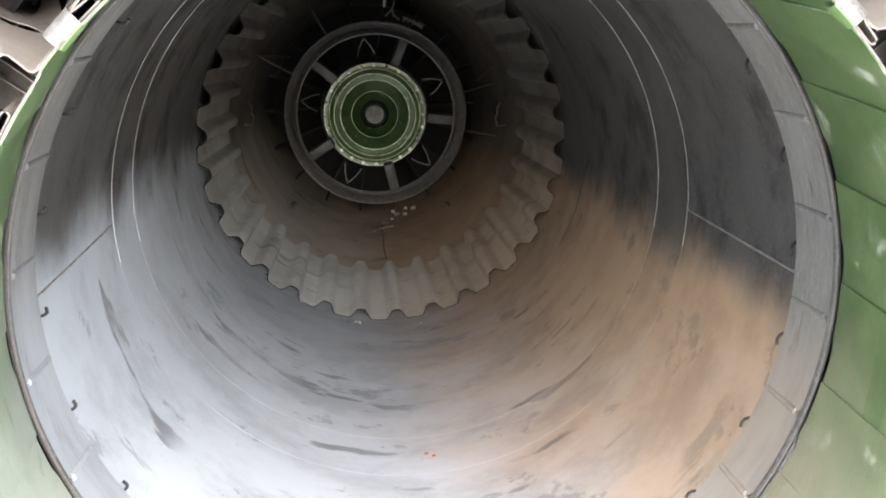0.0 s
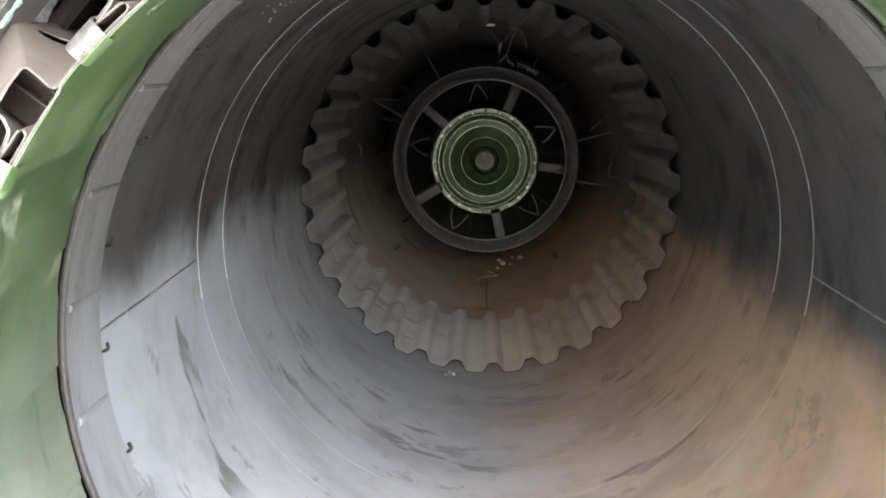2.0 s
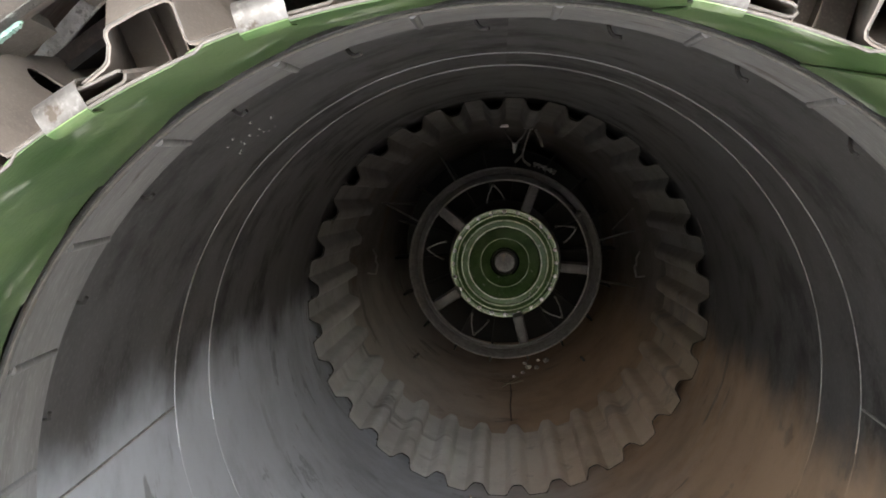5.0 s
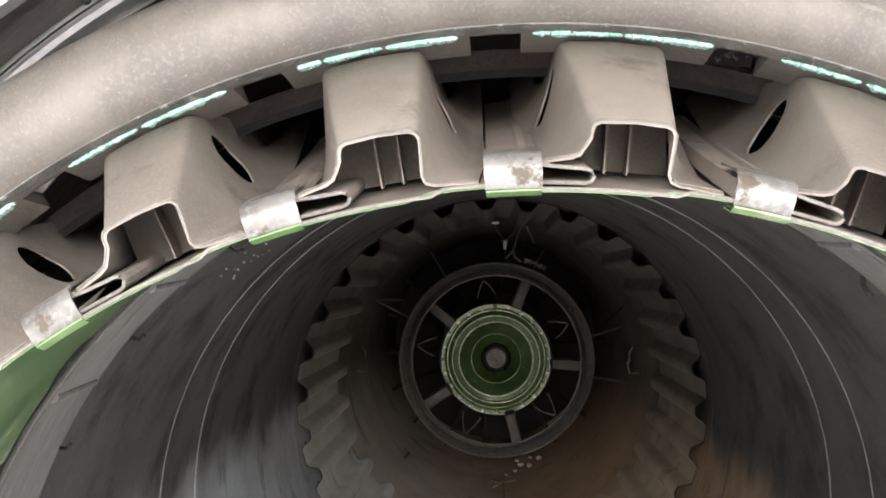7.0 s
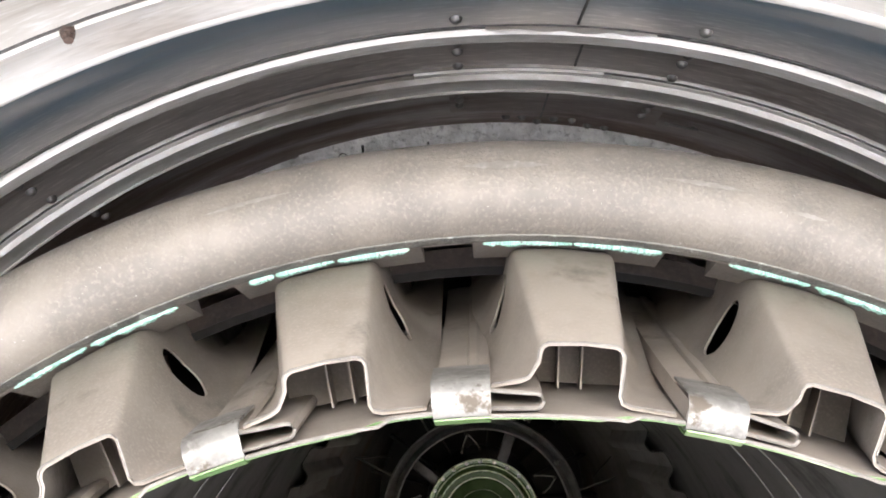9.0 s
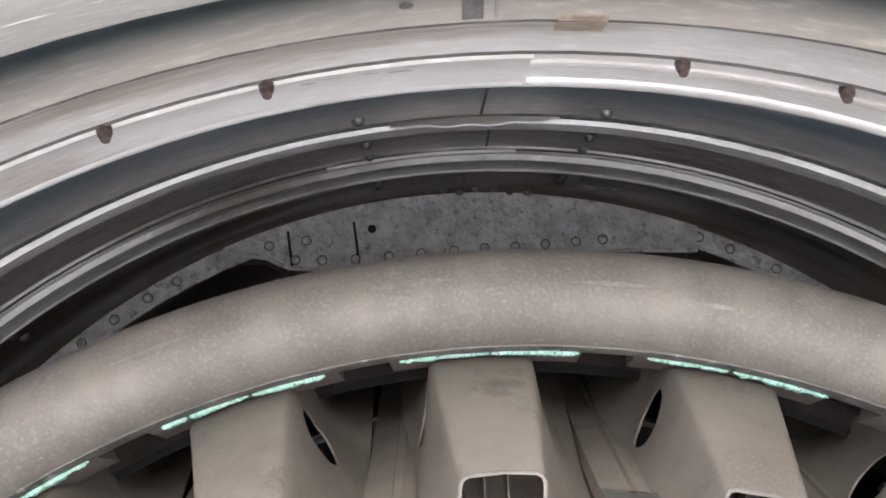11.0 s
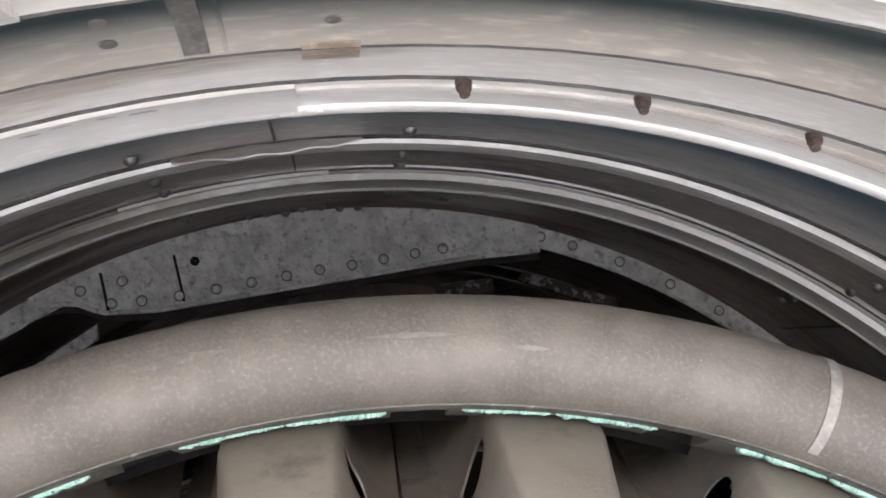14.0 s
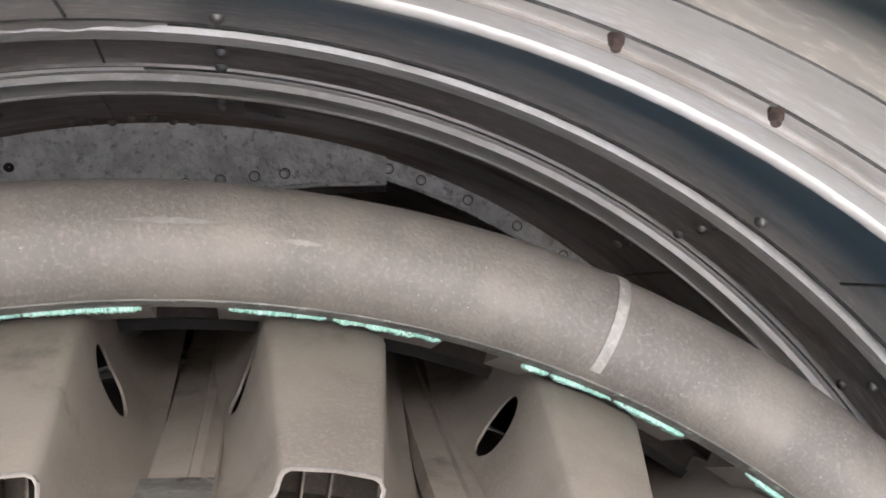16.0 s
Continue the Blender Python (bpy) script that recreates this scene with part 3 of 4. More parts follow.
def seal_strip():
    """The folded strip that covers the gap between two petals; it ends in the clip."""
    s = []
    for j in range(9):
        y = -0.4265 + 0.31 * j / 8
        r = sheet_r(y) + 0.020 * (j / 8) ** 1.3
        s.append([at(a, y, r + h) for a, h in ((-2.95, 0.0030), (-2.8, 0.0100), (-1.6, 0.0112), (-0.9, 0.0112), (-0.75, 0.0130), (-0.25, 0.0130), (0.0, 0.0112), (0.45, 0.0105), (0.6, 0.0088))])
    return loft(s, 0.0011)


def fold():
    """The flattened loop of sheet beside the clip."""
    loop = [(0.3, 0.0020), (1.6, 0.0018), (3.2, 0.0018), (3.55, 0.0026), (3.72, 0.0050), (3.55, 0.0074), (3.2, 0.0082), (1.6, 0.0088), (0.3, 0.0098)]
    s = []
    for j in range(6):
        y = -0.4275 + 0.15 * j / 5
        s.append([at(a, y, sheet_r(y) + h) for a, h in loop])
    return loft(s, 0.0009)


strip = part("seal_strip", seal_strip(), tan_steel, petal, label="folded dusty seal strip")
part("fold", fold(), tan_steel, petal)
part("fold_edge", pipe([at(a, -0.4279, sheet_r(-0.4279) + h) for a, h in ((0.3, 0.0024), (1.6, 0.0022), (3.2, 0.0022), (3.5, 0.003), (3.66, 0.005), (3.5, 0.007), (3.2, 0.0078), (1.6, 0.0084), (0.3, 0.0094))], 0.0008), edge_steel, petal)


def clip():
    s = []
    wrap = [(-0.395, 0.0142), (-0.408, 0.0142), (-0.4265, 0.0138), (-0.4305, 0.0122), (-0.4325, 0.0080), (-0.4325, 0.0030), (-0.4312, 0.0002), (-0.4265, -0.0010), (-0.415, -0.0010)]
    for a in (-3.0, -2.6, -1.2, 0.1, 0.5):
        s.append([at(a, y, sheet_r(max(y, -0.43)) + h) for y, h in wrap])
    return loft(s, 0.0010)


part("clip", clip(), clip_metal, petal, label="bare bright clip with green paint under it")
under = []
for a in (-2.95, -1.2, 0.45):
    under.append([at(a, y, sheet_r(max(y, -0.43)) + h) for y, h in ((-0.4322, -0.0002), (-0.4275, -0.0020), (-0.414, -0.0020))])
part("clip_paint", loft(under, 0.0006), green_paint, petal, label="green paint on the clip's underside")

# the pad that carries the stiffener under the tube
TUBE_R, TUBE_Y, TUBE_W = 0.4640, -0.357, 0.0235


def pad(a0, a1, y0, y1, r0, r1, k=24, rag=0.0):
    rnd = random.Random(7)
    out = []
    bm = bmesh.new()
    for i in range(k + 1):
        a = a0 + (a1 - a0) * i / k
        d = rag * rnd.random()
        out.append([bm.verts.new(at(a, y, r)) for y, r in ((y0 + d * 0.3, r0 + d * 0.5), (y1, r0 + d * 0.5), (y1, r1 - d), (y0 + d * 0.3, r1 - d))])
    for p, q in zip(out, out[1:]):
        for j in range(4):
            bm.faces.new((p[j], p[(j + 1) % 4], q[(j + 1) % 4], q[j]))
    bm.faces.new(out[0])
    bm.faces.new(out[-1])
    return bm


part("pad", pad(-0.2, 11.6, -0.3500, -0.322, TUBE_R - TUBE_W + 0.0012, TUBE_R - TUBE_W + 0.010), tube_steel, petal, label="scraped weld pad")
part("paint_line", pad(0.0, 11.3, -0.3545, -0.350, TUBE_R - TUBE_W - 0.001, TUBE_R - TUBE_W + 0.001), mint_paint, petal, label="chipped mint primer line")
petal.matrix_parent_inverse = SKEW


def chipped_line(seed):
    """A mint primer line broken into stretches of uneven length and height."""
    rnd_ = random.Random(seed)
    bm = bmesh.new()
    a = 0.1 + rnd_.random() * 0.8
    base = TUBE_R - TUBE_W
    while a < 11.0:
        end = min(11.3, a + 1.5 + rnd_.random() * 7.0)
        n = max(4, int((end - a) / 0.06))
        swell, rows = 0.5, []
        for i in range(n + 1):
            b = a + (end - a) * i / n
            swell = min(1.0, max(0.15, swell + rnd_.uniform(-0.22, 0.22)))
            r_ = (0.0007 + 0.0012 * swell) * min(1.0, 8.0 * min(i, n - i) / n + 0.3)
            mid_r = base - 0.0004 + rnd_.uniform(-0.0003, 0.0003)
            rows.append([bm.verts.new(at(b, -0.3545 + 1.8 * r_ * math.sin(j * 1.2566), mid_r + r_ * math.cos(j * 1.2566))) for j in range(5)])
        for p, q in zip(rows, rows[1:]):
            for j in range(5):
                bm.faces.new((p[j], p[(j + 1) % 5], q[(j + 1) % 5], q[j]))
        bm.faces.new(rows[0])
        bm.faces.new(rows[-1])
        a = end + 0.1 + rnd_.random() ** 3 * 1.6
    return bm


LINES = []
for k in range(6):
    ob = finish("paint_line", chipped_line(11 + k), mint_paint, smooth=False)
    LINES.append(ob.data)
    bpy.data.objects.remove(ob)
for i in range(1, 24):
    again(petal, nozzle, turn(15 * i)).matrix_parent_inverse = SKEW
for k, ob in enumerate([o for p in nozzle.children for o in p.children if o.name.startswith("paint_line")]):
    ob.data = LINES[(k * 5 + k // 6) % 6]
part("actuator_tube", revolve(circle(TUBE_R, TUBE_Y, TUBE_W, 32), 180), tube_steel, nozzle, label="dusty thick steel tube bent into a ring").matrix_parent_inverse = SKEW
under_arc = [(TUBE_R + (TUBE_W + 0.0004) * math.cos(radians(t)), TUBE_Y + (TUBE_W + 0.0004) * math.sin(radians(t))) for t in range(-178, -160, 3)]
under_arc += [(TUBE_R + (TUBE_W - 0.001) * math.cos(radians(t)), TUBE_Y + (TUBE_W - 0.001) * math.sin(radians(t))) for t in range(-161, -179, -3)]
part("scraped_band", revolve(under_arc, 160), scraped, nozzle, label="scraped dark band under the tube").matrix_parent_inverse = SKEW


def scuff(a0, a1, mid_t, half):
    """A long worn patch on the tube with a painted highlight, tapering at both ends."""
    bm = bmesh.new()
    rows = []
    for i in range(17):
        a = a0 + (a1 - a0) * i / 16
        wd = half * math.sin(math.pi * (i + 0.3) / 16.6) * (0.8 + 0.2 * math.sin(i * 2.1))
        rows.append([bm.verts.new(at(a, TUBE_Y + (TUBE_W + 0.0003) * math.sin(radians(mid_t + k * wd)), TUBE_R + (TUBE_W + 0.0003) * math.cos(radians(mid_t + k * wd)))) for k in (-1, 0, 1)])
    for p, q in zip(rows, rows[1:]):
        for k in range(2):
            bm.faces.new((p[k], p[k + 1], q[k + 1], q[k]))
    return bm


# pale patches put the tube's highlights into the colour
for a0, a1, mt, hf in ((-0.5, 4.2, -78, 6), (10.5, 15.0, -84, 3.5), (17.5, 19.5, -95, 3), (-15, -10, -80, 3)):
    part("scuff", scuff(a0, a1, mt, hf), rubbed_glint_mat, nozzle, label="pale rubbed patch on the tube with a highlight in its colour").matrix_parent_inverse = SKEW
part("hinge_ring", revolve([(0.4490, -0.268), (0.464, -0.260), (0.464, -0.257), (0.4490, -0.265)], 120), dark_rust, nozzle, label="rusty ring plate behind the tube").matrix_parent_inverse = SKEW
# black sheet added to darken the gap behind the petals
part("backing_band", revolve([(0.445, -0.27), (0.50, -0.10), (0.505, -0.10), (0.45, -0.27)], 120), black_gap, nozzle, label="black band added to darken the gap behind the petals").matrix_parent_inverse = SKEW

# ---- the flame holder ----
FY, FZ = 2.2, 0.050
holder = empty("flame_holder", "sooted steel ring flame holder on radial struts in the jet pipe", "flame holder")


def high(y):
    return FZ


part("gutter_ring", revolve([(0.299, 2.27), (0.278, 2.205), (0.276, 2.195), (0.281, 2.192), (0.288, 2.203), (0.299, 2.245), (0.310, 2.203), (0.317, 2.192), (0.3225, 2.195), (0.3205, 2.205)], 128, lift=high), rivet_metal, holder, label="sooted V-section gutter ring")
for a in (-50, -122, 167, 95, 22):
    b = box(-0.017, 0.017, FY, FY + 0.09, 0.185, 0.280, 0.005)
    part("strut", b, burnt_strut, holder).matrix_basis = Matrix.Translation((0, 0, FZ)) @ turn(a)
for a in (-79, -8, 64, 134, -156):
    b = pipe([(-0.030, 2.26, 0.212), (-0.020, 2.23, 0.236), (-0.004, 2.205, 0.262), (0.0, 2.20, 0.266), (0.004, 2.205, 0.262), (0.022, 2.23, 0.234), (0.030, 2.26, 0.214)], 0.0022)
    part("spray_pipe", b, wire_white, holder, label="thin bent bare fuel pipe").matrix_basis = Matrix.Translation((0, 0, FZ)) @ turn(a)
    for q in ((0.0, 2.196, 0.264), (-0.030, 2.255, 0.212), (0.030, 2.255, 0.214)):
        part("spray_tip", rod(q, (q[0], q[1] + 0.012, q[2] - 0.004), 0.0045, 0.0035), clip_metal, holder).matrix_basis = Matrix.Translation((0, 0, FZ)) @ turn(a)
for a, y in ((-62, 2.2), (-30, 2.24), (75, 2.2), (100, 2.25)):
    part("stay", rod((0, y, 0.325), (0, y + 0.02, 0.45), 0.0035, 0.003), soot_metal, holder).matrix_basis = Matrix.Translation((0, 0, 0.04)) @ turn(a)
part("gutter_lug", dome(0.011, 0.01), clip_metal, holder).matrix_basis = Matrix.Translation((0.247, 2.19, 0.215)) @ Matrix.Rotation(radians(90), 4, "X")

# ---- the tail cone ----
CY, CZ = 2.32, 0.040
cone = empty("tail_cone", "green-painted stepped round tail cone with pale highlight rings", "tail cone")


def mid(y):
    return CZ


part("cone_body", revolve([(0.19, 2.33), (0.186, 2.318), (0.176, 2.318), (0.168, 2.333), (0.158, 2.326), (0.150, 2.322), (0.145, 2.331), (0.130, 2.334), (0.127, 2.328), (0.122, 2.339), (0.088, 2.353), (0.085, 2.349), (0.080, 2.357), (0.052, 2.372), (0.047, 2.386), (0.038, 2.388), (0.002, 2.390), (0.002, 2.41), (0.2, 2.42)], 96, lift=mid), cone_green, cone, label="stepped green cone face")
part("cone_skirt", revolve([(0.19, 2.331), (0.2, 2.4), (0.215, 2.9), (0.212, 2.9), (0.197, 2.4), (0.187, 2.332)], 96, lift=mid), soot_metal, cone, label="sooted cone skirt")
# lighter green rings paint the glossy highlights on the cone's steps
for r, y, w in ((0.1865, 2.3165, 0.003), (0.150, 2.3215, 0.0026), (0.1275, 2.3280, 0.0024), (0.168, 2.331, 0.002), (0.085, 2.3490, 0.0010)):
    part("polished_ring", revolve(circle(r, y, w, 6), 96, lift=mid), green_ring, cone, label="pale green ring drawn as a glossy highlight")
part("cone_cap", revolve([(0.002, 2.352), (0.033, 2.352), (0.036, 2.356), (0.036, 2.388), (0.002, 2.388)], 32, lift=mid), soot_metal, cone, smooth=False, label="dull grey round centre cap")
part("cap_groove", revolve(circle(0.042, 2.383, 0.0045, 6), 48, lift=mid), black_gap, cone, label="black groove round the cap")
bolt = part("cone_bolt", dome(0.007, 0.007), wire_white, cone)
for i in range(24):
    m = Matrix.Translation((0, 2.317, CZ)) @ turn(15 * i) @ Matrix.Translation((0, 0, 0.181)) @ Matrix.Rotation(radians(90), 4, "X")
    if i == 0:
        bolt.matrix_basis = m
    else:
        again(bolt, cone, m)

# ---- shroud details: nuts, rivets, joints, the bulkhead frame and its plate ----
SH = [(-0.66, 0.488), (-0.578, 0.505), (-0.525, 0.5215), (-0.5095, 0.5306), (-0.494, 0.5360), (-0.4785, 0.5361), (-0.463, 0.5325), (-0.4165, 0.542), (-0.372, 0.549), (-0.362, 0.558), (-0.242, 0.5815), (-0.213, 0.586), (-0.212, 0.588), (-0.142, 0.5945), (-0.141, 0.5925), (-0.112, 0.5985), (-0.081, 0.600), (-0.08, 0.603), (0.125, 0.631)]


def shroud_r(y):
    return float(np.interp(y, [p[0] for p in SH], [p[1] for p in SH]))


nut = part("nut", rod((0, 0, -0.001), (0, 0, 0.0032), 0.0034, 0.0031, 10), rust, shroud, label="rusty locking nut")
part("bolt_end", rod((0, 0, 0.003), (0, 0, 0.0068), 0.0026, 0.0021, 8), rust, nut)
for i in range(47):
    m = on_ring(14.9 + 7.415 * i, 0.5405, -0.4135, SZ, radians(-25))
    if i == 0:
        nut.matrix_basis = m
    else:
        again(nut, shroud, m)
rivet = part("rivet", dome(0.0042, 0.0038), rivet_metal, shroud)
rivet.matrix_basis = on_ring(-0.8, shroud_r(-0.262), -0.262, SZ)
RIVETS = [(a, y) for a in (-0.8, 14.2) for y in (-0.205, -0.185, -0.152, -0.062, -0.038, -0.016)] + [(14.0, -0.266)] + [(a, 0.045) for a in (3.2, 4.6, 7.4, 9.0)] + [(a, 0.062) for a in (6.0, 10.5, 12.0)]
RIVETS += [(a, y) for a in (-31, 46, 61.5, -47) for y in (-0.262, -0.205, -0.185, -0.152, -0.062, -0.038)]
for a, y in RIVETS:
    again(rivet, shroud, on_ring(a, shroud_r(y) - 0.0013, y, SZ))
big = part("flush_rivet", dome(0.0027, 0.0003, 14), rivet_metal, shroud, label="flat dark flush rivet")
big.matrix_basis = on_ring(9.7, shroud_r(-0.475), -0.475, SZ)
for a, y in ((9.7, -0.484), (9.6, -0.491), (2.6, -0.486), (2.6, -0.474), (-22, -0.486), (-22, -0.507), (32, -0.486), (32, -0.507)):
    again(big, shroud, on_ring(a, shroud_r(y), y, SZ))


def lap(a0, a1, y0, y1, proud=0.0012, thick=0.0022, sag=0.0):
    """A lapped piece of strip lying on the shroud's inner face, hollowed by sag."""
    rows = []
    bm = bmesh.new()
    side = [(y0 + (y1 - y0) * k / 6, sag * math.sin(math.pi * k / 6)) for k in range(7)]
    for i in range(17):
        a = radians(a0 + (a1 - a0) * i / 16)
        face = [shroud_r(y) - proud + h for y, h in side]
        row = [(r, y) for r, (y, h) in zip(face, side)] + [(r + thick, y) for r, (y, h) in zip(reversed(face), reversed(side))]
        rows.append([bm.verts.new((r * math.sin(a), y, r * math.cos(a) + SZ)) for r, y in row])
    for p, q in zip(rows, rows[1:]):
        for k in range(14):
            bm.faces.new((p[k], p[(k + 1) % 14], q[(k + 1) % 14], q[k]))
    bm.faces.new(rows[0])
    bm.faces.new(rows[-1])
    return bm


part("lap_strip", lap(-24, 8.2, -0.413, -0.374, 0.0026, 0.004, 0.004), shroud_bright, shroud, label="overlapping bright joint strip")
part("lap_strip", lap(-4, 9.6, -0.138, -0.118), shroud_bright, shroud, label="overlapping bright joint strip")
part("lap_strip", lap(-40, 1.5, -0.575, -0.526, 0.0032, 0.004), shroud_bright, shroud, label="overlapping bright joint strip")
part("joint_bracket", lap(7.2, 8.0, -0.372, -0.340, 0.0035), shroud_bright, shroud, label="small bright joint bracket")
part("joint_bracket", lap(8.3, 9.3, -0.371, -0.355, 0.0035), shroud_bright, shroud, label="small bright joint bracket")
part("splice_plate", lap(-1.6, 15.8, -0.066, 0.02, 0.0010, sag=0.005), shroud_dark, shroud, label="riveted dark splice plate")
part("dark_patch", lap(4.75, 5.6, -0.512, -0.4655, 0.0008, 0.001), rivet_metal, shroud, label="dark stained butt strap")
part("panel_joint", lap(6.05, 6.2, -0.512, -0.4655, 0.0008), shroud_blue, shroud)
for a, y_a, y_b in ((6.6, -0.350, -0.246), (7.4, -0.210, -0.146), (9.8, -0.128, -0.088), (6.2, -0.07, 0.05), (52, -0.33, -0.26), (50, -0.07, 0.05)):
    part("panel_joint", lap(a, a + 0.14, y_a, y_b, 0.0006, 0.0012), soot_metal, shroud, label="dark grimy butt joint")
part("rust_patch", lap(8.6, 10.6, -0.4655, -0.449, 0.0007, 0.0006), heat_stain, shroud, label="heat-stained weld spot")
# a lifted sealing strip with a wavy edge
wavy = []
for j in range(2):
    row = []
    for i in range(41):
        a = 1.0 + 10.5 * i / 40
        lift_ = 0.006 * math.sin(math.pi * i / 40) + 0.0006 * math.sin(i * 0.6)
        y = -0.2415 - (0.006 + 0.014 * math.sin(math.pi * i / 40)) * (1 - j)
        r = shroud_r(y) - (0.003 + lift_) * (1 - j) - 0.001
        row.append(Vector((r * math.sin(radians(a)), y, r * math.cos(radians(a)) + SZ)))
    wavy.append(row)
part("lifted_strip", loft(wavy, 0.001), shroud_bright, shroud, label="bent sealing strip")
part("loose_pin", pipe([(0.168, -0.02, 0.622), (0.185, -0.02, 0.617), (0.194, -0.025, 0.613), (0.188, -0.03, 0.614)], 0.0012), rivet_metal, shroud)

part("frame_ring", revolve([(0.611, 0.100), (0.632, 0.100), (0.632, 0.116), (0.629, 0.116), (0.629, 0.104), (0.611, 0.104)], 128, lift=lifted), plate_grey, shroud, label="mottled grey riveted frame ring")
part("dark_bulkhead", revolve([(0.56, 0.60), (0.66, 0.60), (0.66, 0.605), (0.56, 0.605)], 96, lift=lifted), shroud_dark, shroud)


def flat_plate(outline, y0, y1):
    bm = bmesh.new()
    a = [bm.verts.new((x, y0, z)) for x, z in outline]
    c = [bm.verts.new((x, y1, z)) for x, z in outline]
    bm.faces.new(a)
    bm.faces.new(list(reversed(c)))
    k = len(a)
    for i in range(k):
        bm.faces.new((a[i], c[i], c[(i + 1) % k], a[(i + 1) % k]))
    return bm


low = [(-0.165, 0.634), (-0.146, 0.633), (-0.131, 0.628), (-0.120, 0.620), (-0.111, 0.615), (-0.066, 0.606), (0.08, 0.594), (0.223, 0.582), (0.29, 0.572)]
arc = [(0.6295 * math.sin(radians(a)), SZ + 0.6295 * math.cos(radians(a))) for a in range(28, -17, -2)]
plate_ob = part("gusset_plate", flat_plate(low + arc, 0.095, 0.0995), plate_grey, shroud, smooth=False, label="corroded mottled grey gusset plate")
part("plate_lip", pipe([(x, 0.0945, z) for x, z in low], 0.0022, 8), plate_grey, shroud, label="turned pale lower lip of the plate")
# dark strip along the plate's lower edge, in place of its shadow
part("plate_shadow_flange", flat_plate([(x, z - 0.001) for x, z in low] + [(x, z - 0.007) for x, z in reversed(low)], 0.103, 0.106), dark_rust, shroud, smooth=False, label="dark strip added as the shadow under the plate")
part("frame_lip", revolve(circle(0.611, 0.100, 0.0017, 6), 128, lift=lifted), plate_grey, shroud, label="pale rolled edge of the frame ring")
head = part("plate_rivet", dome(0.0042, 0.0034), plate_grey, shroud)
part("grime_ring", revolve([(0.0042, -0.0004), (0.0042, 0.0005), (0.0050, 0.0005), (0.0050, -0.0004)], 16), dark_rust, head, label="dark grime round the rivet").matrix_basis = Matrix.Rotation(radians(90), 4, "X")
spots = [(-0.104, 0.622), (-0.078, 0.618), (-0.045, 0.614), (-0.012, 0.612), (0.02, 0.610), (0.052, 0.608), (0.083, 0.606), (0.113, 0.603), (0.143, 0.601), (0.173, 0.599), (0.200, 0.597), (-0.091, 0.640), (-0.128, 0.640)]
front_turn = Matrix.Rotation(radians(90), 4, "X")
for i, (x, z) in enumerate(spots):
    m = Matrix.Translation((x, 0.0948, z)) @ front_turn
    if i == 0:
        head.matrix_basis = m
    else:
        again(head, shroud, m)
for a in (-21, -24, -27.5, -31, -35, -40, 28.5, 31.5, 36, 41, 46, 52):
    again(head, shroud, Matrix.Translation((0, 0.0998, SZ)) @ turn(a) @ Matrix.Translation((0, 0, 0.621)) @ front_turn)
part("plate_hole", revolve([(0.0005, 0.0935), (0.0042, 0.0935), (0.0042, 0.0949), (0.0005, 0.0949)], 16), black_gap, shroud, label="drilled dark hole").location = (-0.025, 0, 0.642)
for x in (-0.108, -0.042):
    part("plate_seam", box(x - 0.0012, x + 0.0012, 0.0938, 0.0949, 0.612 if x < -0.1 else 0.608, 0.652), black_gap, shroud)
part("brace", flat_plate([(-0.211, 0.585), (-0.13, 0.616), (-0.132, 0.602), (-0.199, 0.574)], 0.140, 0.145), plate_grey, shroud, smooth=False, label="pale perforated brace")
part("brace", flat_plate([(0.272, 0.556), (0.281, 0.562), (0.365, 0.512), (0.361, 0.500)], 0.140, 0.145), flaked, shroud, smooth=False, label="flaking rusty grey brace")
part("brace", flat_plate([(0.19, 0.573), (0.25, 0.566), (0.248, 0.552), (0.19, 0.558)], 0.150, 0.155), flaked, shroud, smooth=False, label="rusty brace")

for r, y, a0, a1 in ((0.600, 0.17, 12, 34), (0.592, 0.19, 14, 33), (0.604, 0.20, -30, -12)):
    part("harness_wire", pipe([(r * math.sin(radians(a0 + (a1 - a0) * k / 12)), y, SZ + r * math.cos(radians(a0 + (a1 - a0) * k / 12))) for k in range(13)], 0.0013), soot_metal, shroud, label="thin dark wire behind the frame")

# a pale painted mark across the tube
mark = [(TUBE_R + (TUBE_W + 0.0006) * math.cos(radians(t)), TUBE_Y + (TUBE_W + 0.0006) * math.sin(radians(t))) for t in range(10, -147, -12)]
mark += [(TUBE_R + (TUBE_W - 0.0008) * math.cos(radians(t)), TUBE_Y + (TUBE_W - 0.0008) * math.sin(radians(t))) for t in range(-146, 11, 12)]
part("paint_mark", revolve(mark, 6, 33.9, 34.5), tape_mat, nozzle, label="pale worn paint mark").matrix_parent_inverse = SKEW

# ---- inside the pipe ----
vane = part("vane", box(-0.004, 0.004, 2.72, 2.86, 0.21, 0.435, 0.001), black_gap, jet_pipe, label="dark turbine exit vane")
vane.matrix_basis = Matrix.Translation((0, 0, 0.045)) @ turn(8)
for i in range(1, 18):
    again(vane, jet_pipe, Matrix.Translation((0, 0, 0.045)) @ turn(8 + 20 * i))


def duct(a, y, r):
    return Vector((r * math.sin(radians(a)), y, r * math.cos(radians(a)) + drift(y)))


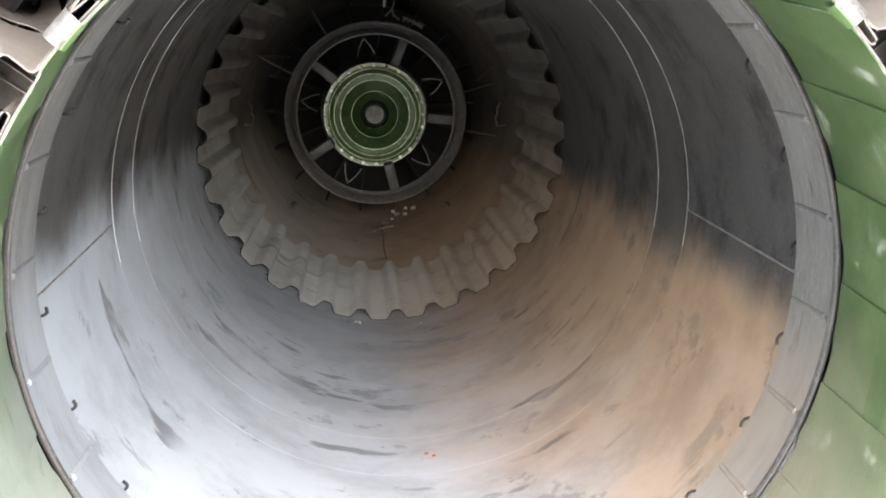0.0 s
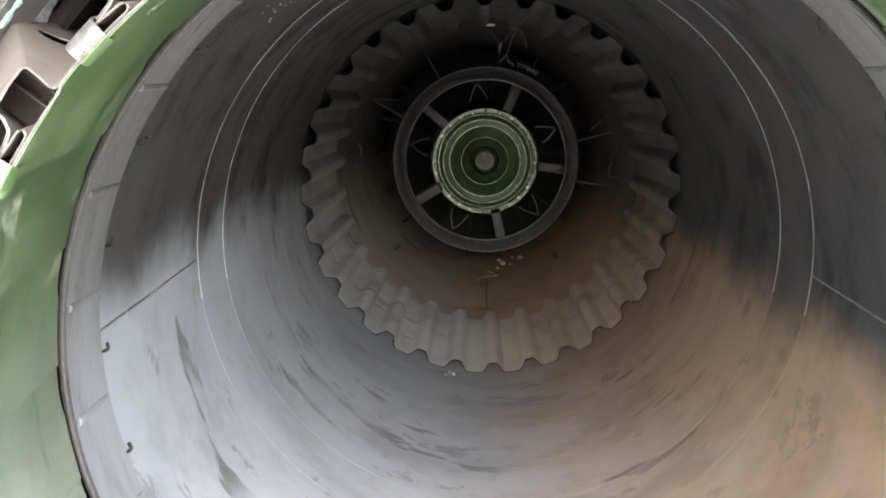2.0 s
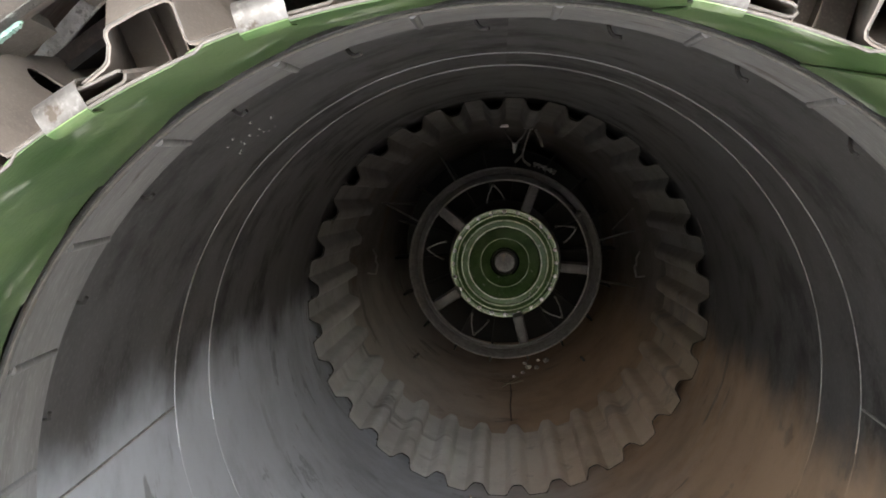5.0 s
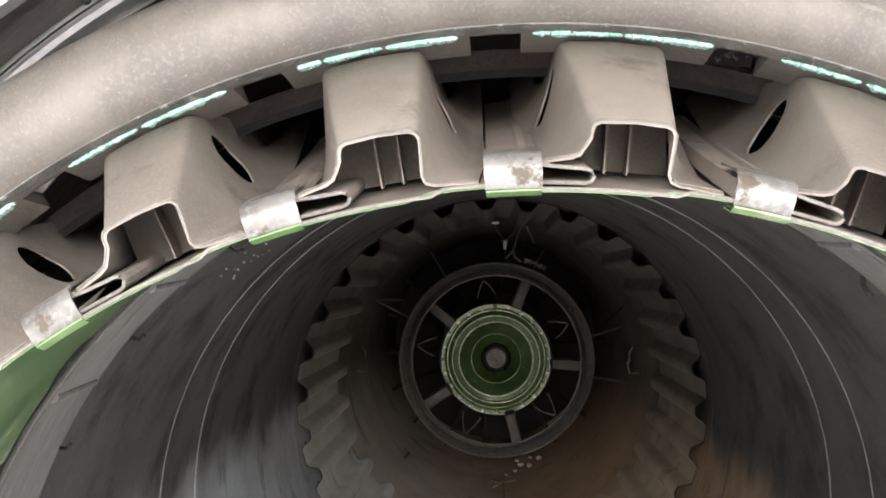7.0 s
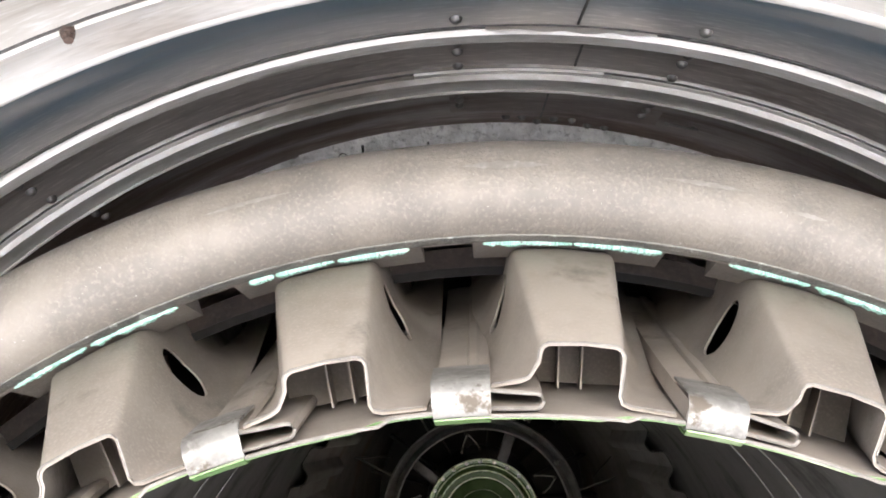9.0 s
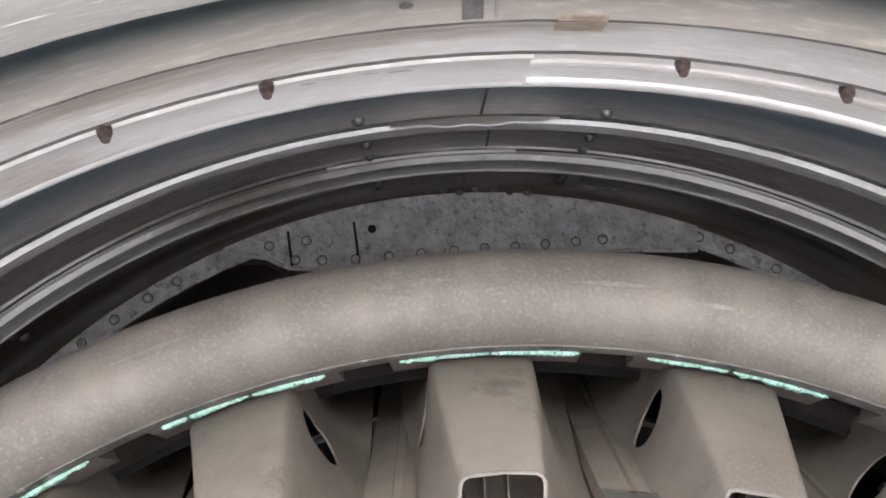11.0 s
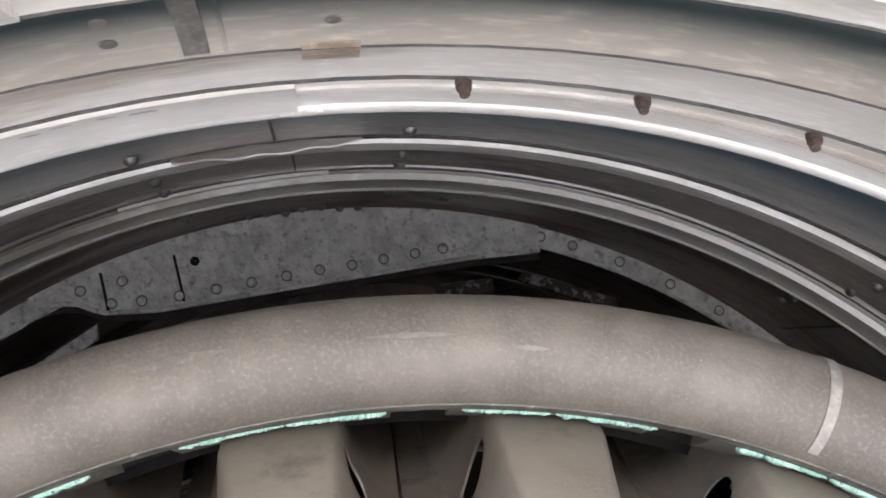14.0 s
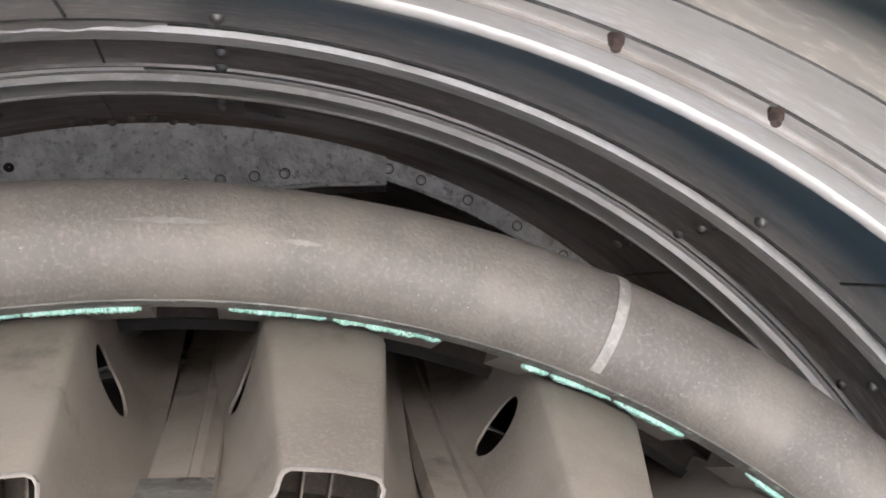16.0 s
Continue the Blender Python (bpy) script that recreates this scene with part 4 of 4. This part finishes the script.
FUEL = (
    ([(0, 1.97, 0.455), (1.2, 2.02, 0.428), (4.8, 2.05, 0.396)], 0.0030),
    ([(9.5, 1.97, 0.455), (7.8, 2.02, 0.425), (4.8, 2.05, 0.396)], 0.0030),
    ([(10.5, 1.98, 0.455), (9.6, 2.04, 0.41), (9.0, 2.07, 0.37), (6.0, 2.1, 0.345)], 0.0038),
    ([(9.0, 2.07, 0.37), (10.2, 2.08, 0.352), (14, 2.1, 0.342)], 0.0038),
    ([(12.5, 2.0, 0.452), (15, 2.02, 0.43), (17, 2.06, 0.41)], 0.0045),
    ([(15.5, 2.1, 0.352), (20, 2.1, 0.350), (27.5, 2.1, 0.346)], 0.0045),
)
for pts, w in FUEL:
    part("fuel_pipe", pipe([duct(*p) for p in pts], w), rivet_metal, jet_pipe, label="thin bent fuel pipe")
for a in (16.5, 19, 22, 25, 27.3):
    part("spray_nozzle", rod(duct(a, 2.09, 0.356), duct(a, 2.09, 0.340), 0.005, 0.004), clip_metal, jet_pipe, label="small bright spray nozzle")
part("pipe_joint", rod(duct(4.8, 2.04, 0.402), duct(4.8, 2.05, 0.374), 0.0075, 0.004), wire_white, jet_pipe, label="bright pipe union")
for a in (0, 9.5):
    part("pipe_foot", box(-0.014, 0.014, 1.955, 1.985, 0.450, 0.458, 0.002), wire_white, jet_pipe, label="bright bolted pipe foot").matrix_basis = Matrix.Translation((0, 0, drift(1.97))) @ turn(a)
for side, a in ((-1, -92), (1, 94)):
    part("igniter_wire", pipe([duct(a, 2.12, 0.452), duct(a + side * 1, 2.15, 0.43), duct(a - side * 3, 2.17, 0.425), duct(a - side * 4, 2.2, 0.437), duct(a - side * 7, 2.17, 0.432), duct(a - side * 9, 2.2, 0.448)], 0.0035), wire_white, jet_pipe, label="bent bare igniter wire")
for a, y in ((-136, 2.25), (142, 2.35)):
    part("stud", rod(duct(a, y, 0.452), duct(a, y - 0.01, 0.43), 0.006, 0.005), soot_metal, jet_pipe)
part("stay_rod", rod(duct(-62, 2.15, 0.455), duct(-55, 2.22, 0.36), 0.0030), burnt_strut, jet_pipe)
part("stay_rod", rod(duct(66, 2.15, 0.455), duct(72, 2.22, 0.38), 0.0028), burnt_strut, jet_pipe)
part("pale_rivet", dome(0.006, 0.005), clip_metal, jet_pipe).matrix_basis = on_ring(69.5, 0.512, 1.450, 0.02)
part("seam_line", pipe([duct(178, 1.95, 0.458), duct(178.3, 2.1, 0.4535), duct(177.6, 2.25, 0.451), duct(178, 2.45, 0.447)], 0.0022), rust, jet_pipe)
rnd = random.Random(3)
for a, y, s in ((168.5, 2.62, 0.012), (164.5, 2.58, 0.010), (159, 2.64, 0.013), (171.5, 2.55, 0.008), (176, 2.5, 0.007), (170, 2.7, 0.009), (163, 2.7, 0.008)):
    bm = bmesh.new()
    bmesh.ops.create_icosphere(bm, subdivisions=2, radius=s)
    for v in bm.verts:
        v.co *= 0.8 + 0.4 * rnd.random()
        v.co.z *= 0.8
    ob = finish("pebble", bm, stone)
    ob.location = duct(a, y, float(np.interp(y, [2.3, 2.9], [0.452, 0.44])) - s * 0.55)
    tagged(ob, "small pale rough pebble lying in the duct", "pebble", "pebbles in the duct")
for p in ([(-176, 2.42, 0.444), (178, 2.38, 0.444), (172, 2.40, 0.443)], [(174, 2.46, 0.441), (178, 2.40, 0.442), (-178, 2.33, 0.445)]):
    ob = finish("twig", pipe([duct(*q) for q in p], 0.003, 5), twig_mat)
    tagged(ob, "thin dry broken twig lying in the duct", "twig", "twigs in the duct")
for a, y in ((175.0, 0.478), (176.5, 0.49)):
    bm = bmesh.new()
    bmesh.ops.create_icosphere(bm, subdivisions=1, radius=0.005)
    for v in bm.verts:
        v.co.z *= 0.25
        v.co.x *= 0.7 + 0.6 * rnd.random()
    ob = finish("paint_flake", bm, surface("red_flake_paint", (0.45, 0.12, 0.06), (0.35, 0.09, 0.05)))
    ob.location = duct(a, y, 0.4675)
    tagged(ob, "tiny curled red paint flake on the liner", "paint flake", "paint flakes on the liner")
for a, y, s in ((-170.5, 1.39, 0.006), (-169.3, 1.4, 0.005), (-168, 1.37, 0.004), (170, 1.37, 0.004), (171, 1.34, 0.003)):
    bm = bmesh.new()
    bmesh.ops.create_icosphere(bm, subdivisions=1, radius=s)
    ob = finish("grit", bm, stone)
    ob.location = duct(a, y, 0.502 - s * 0.5)
    tagged(ob, "tiny pale grain of grit on the liner", "grit", "grit on the liner")
for i in range(14):
    a, y = -44 + 9 * rnd.random(), 0.14 + 0.14 * rnd.random()
    bm = bmesh.new()
    bmesh.ops.create_icosphere(bm, subdivisions=1, radius=0.0011 + 0.0012 * rnd.random())
    for v in bm.verts:
        v.co.y *= 1.8
    part("chip", bm, wire_white, jet_pipe).location = duct(a, y, float(np.interp(y, [0.004, 0.16, 0.405], [0.4535, 0.458, 0.4665])))
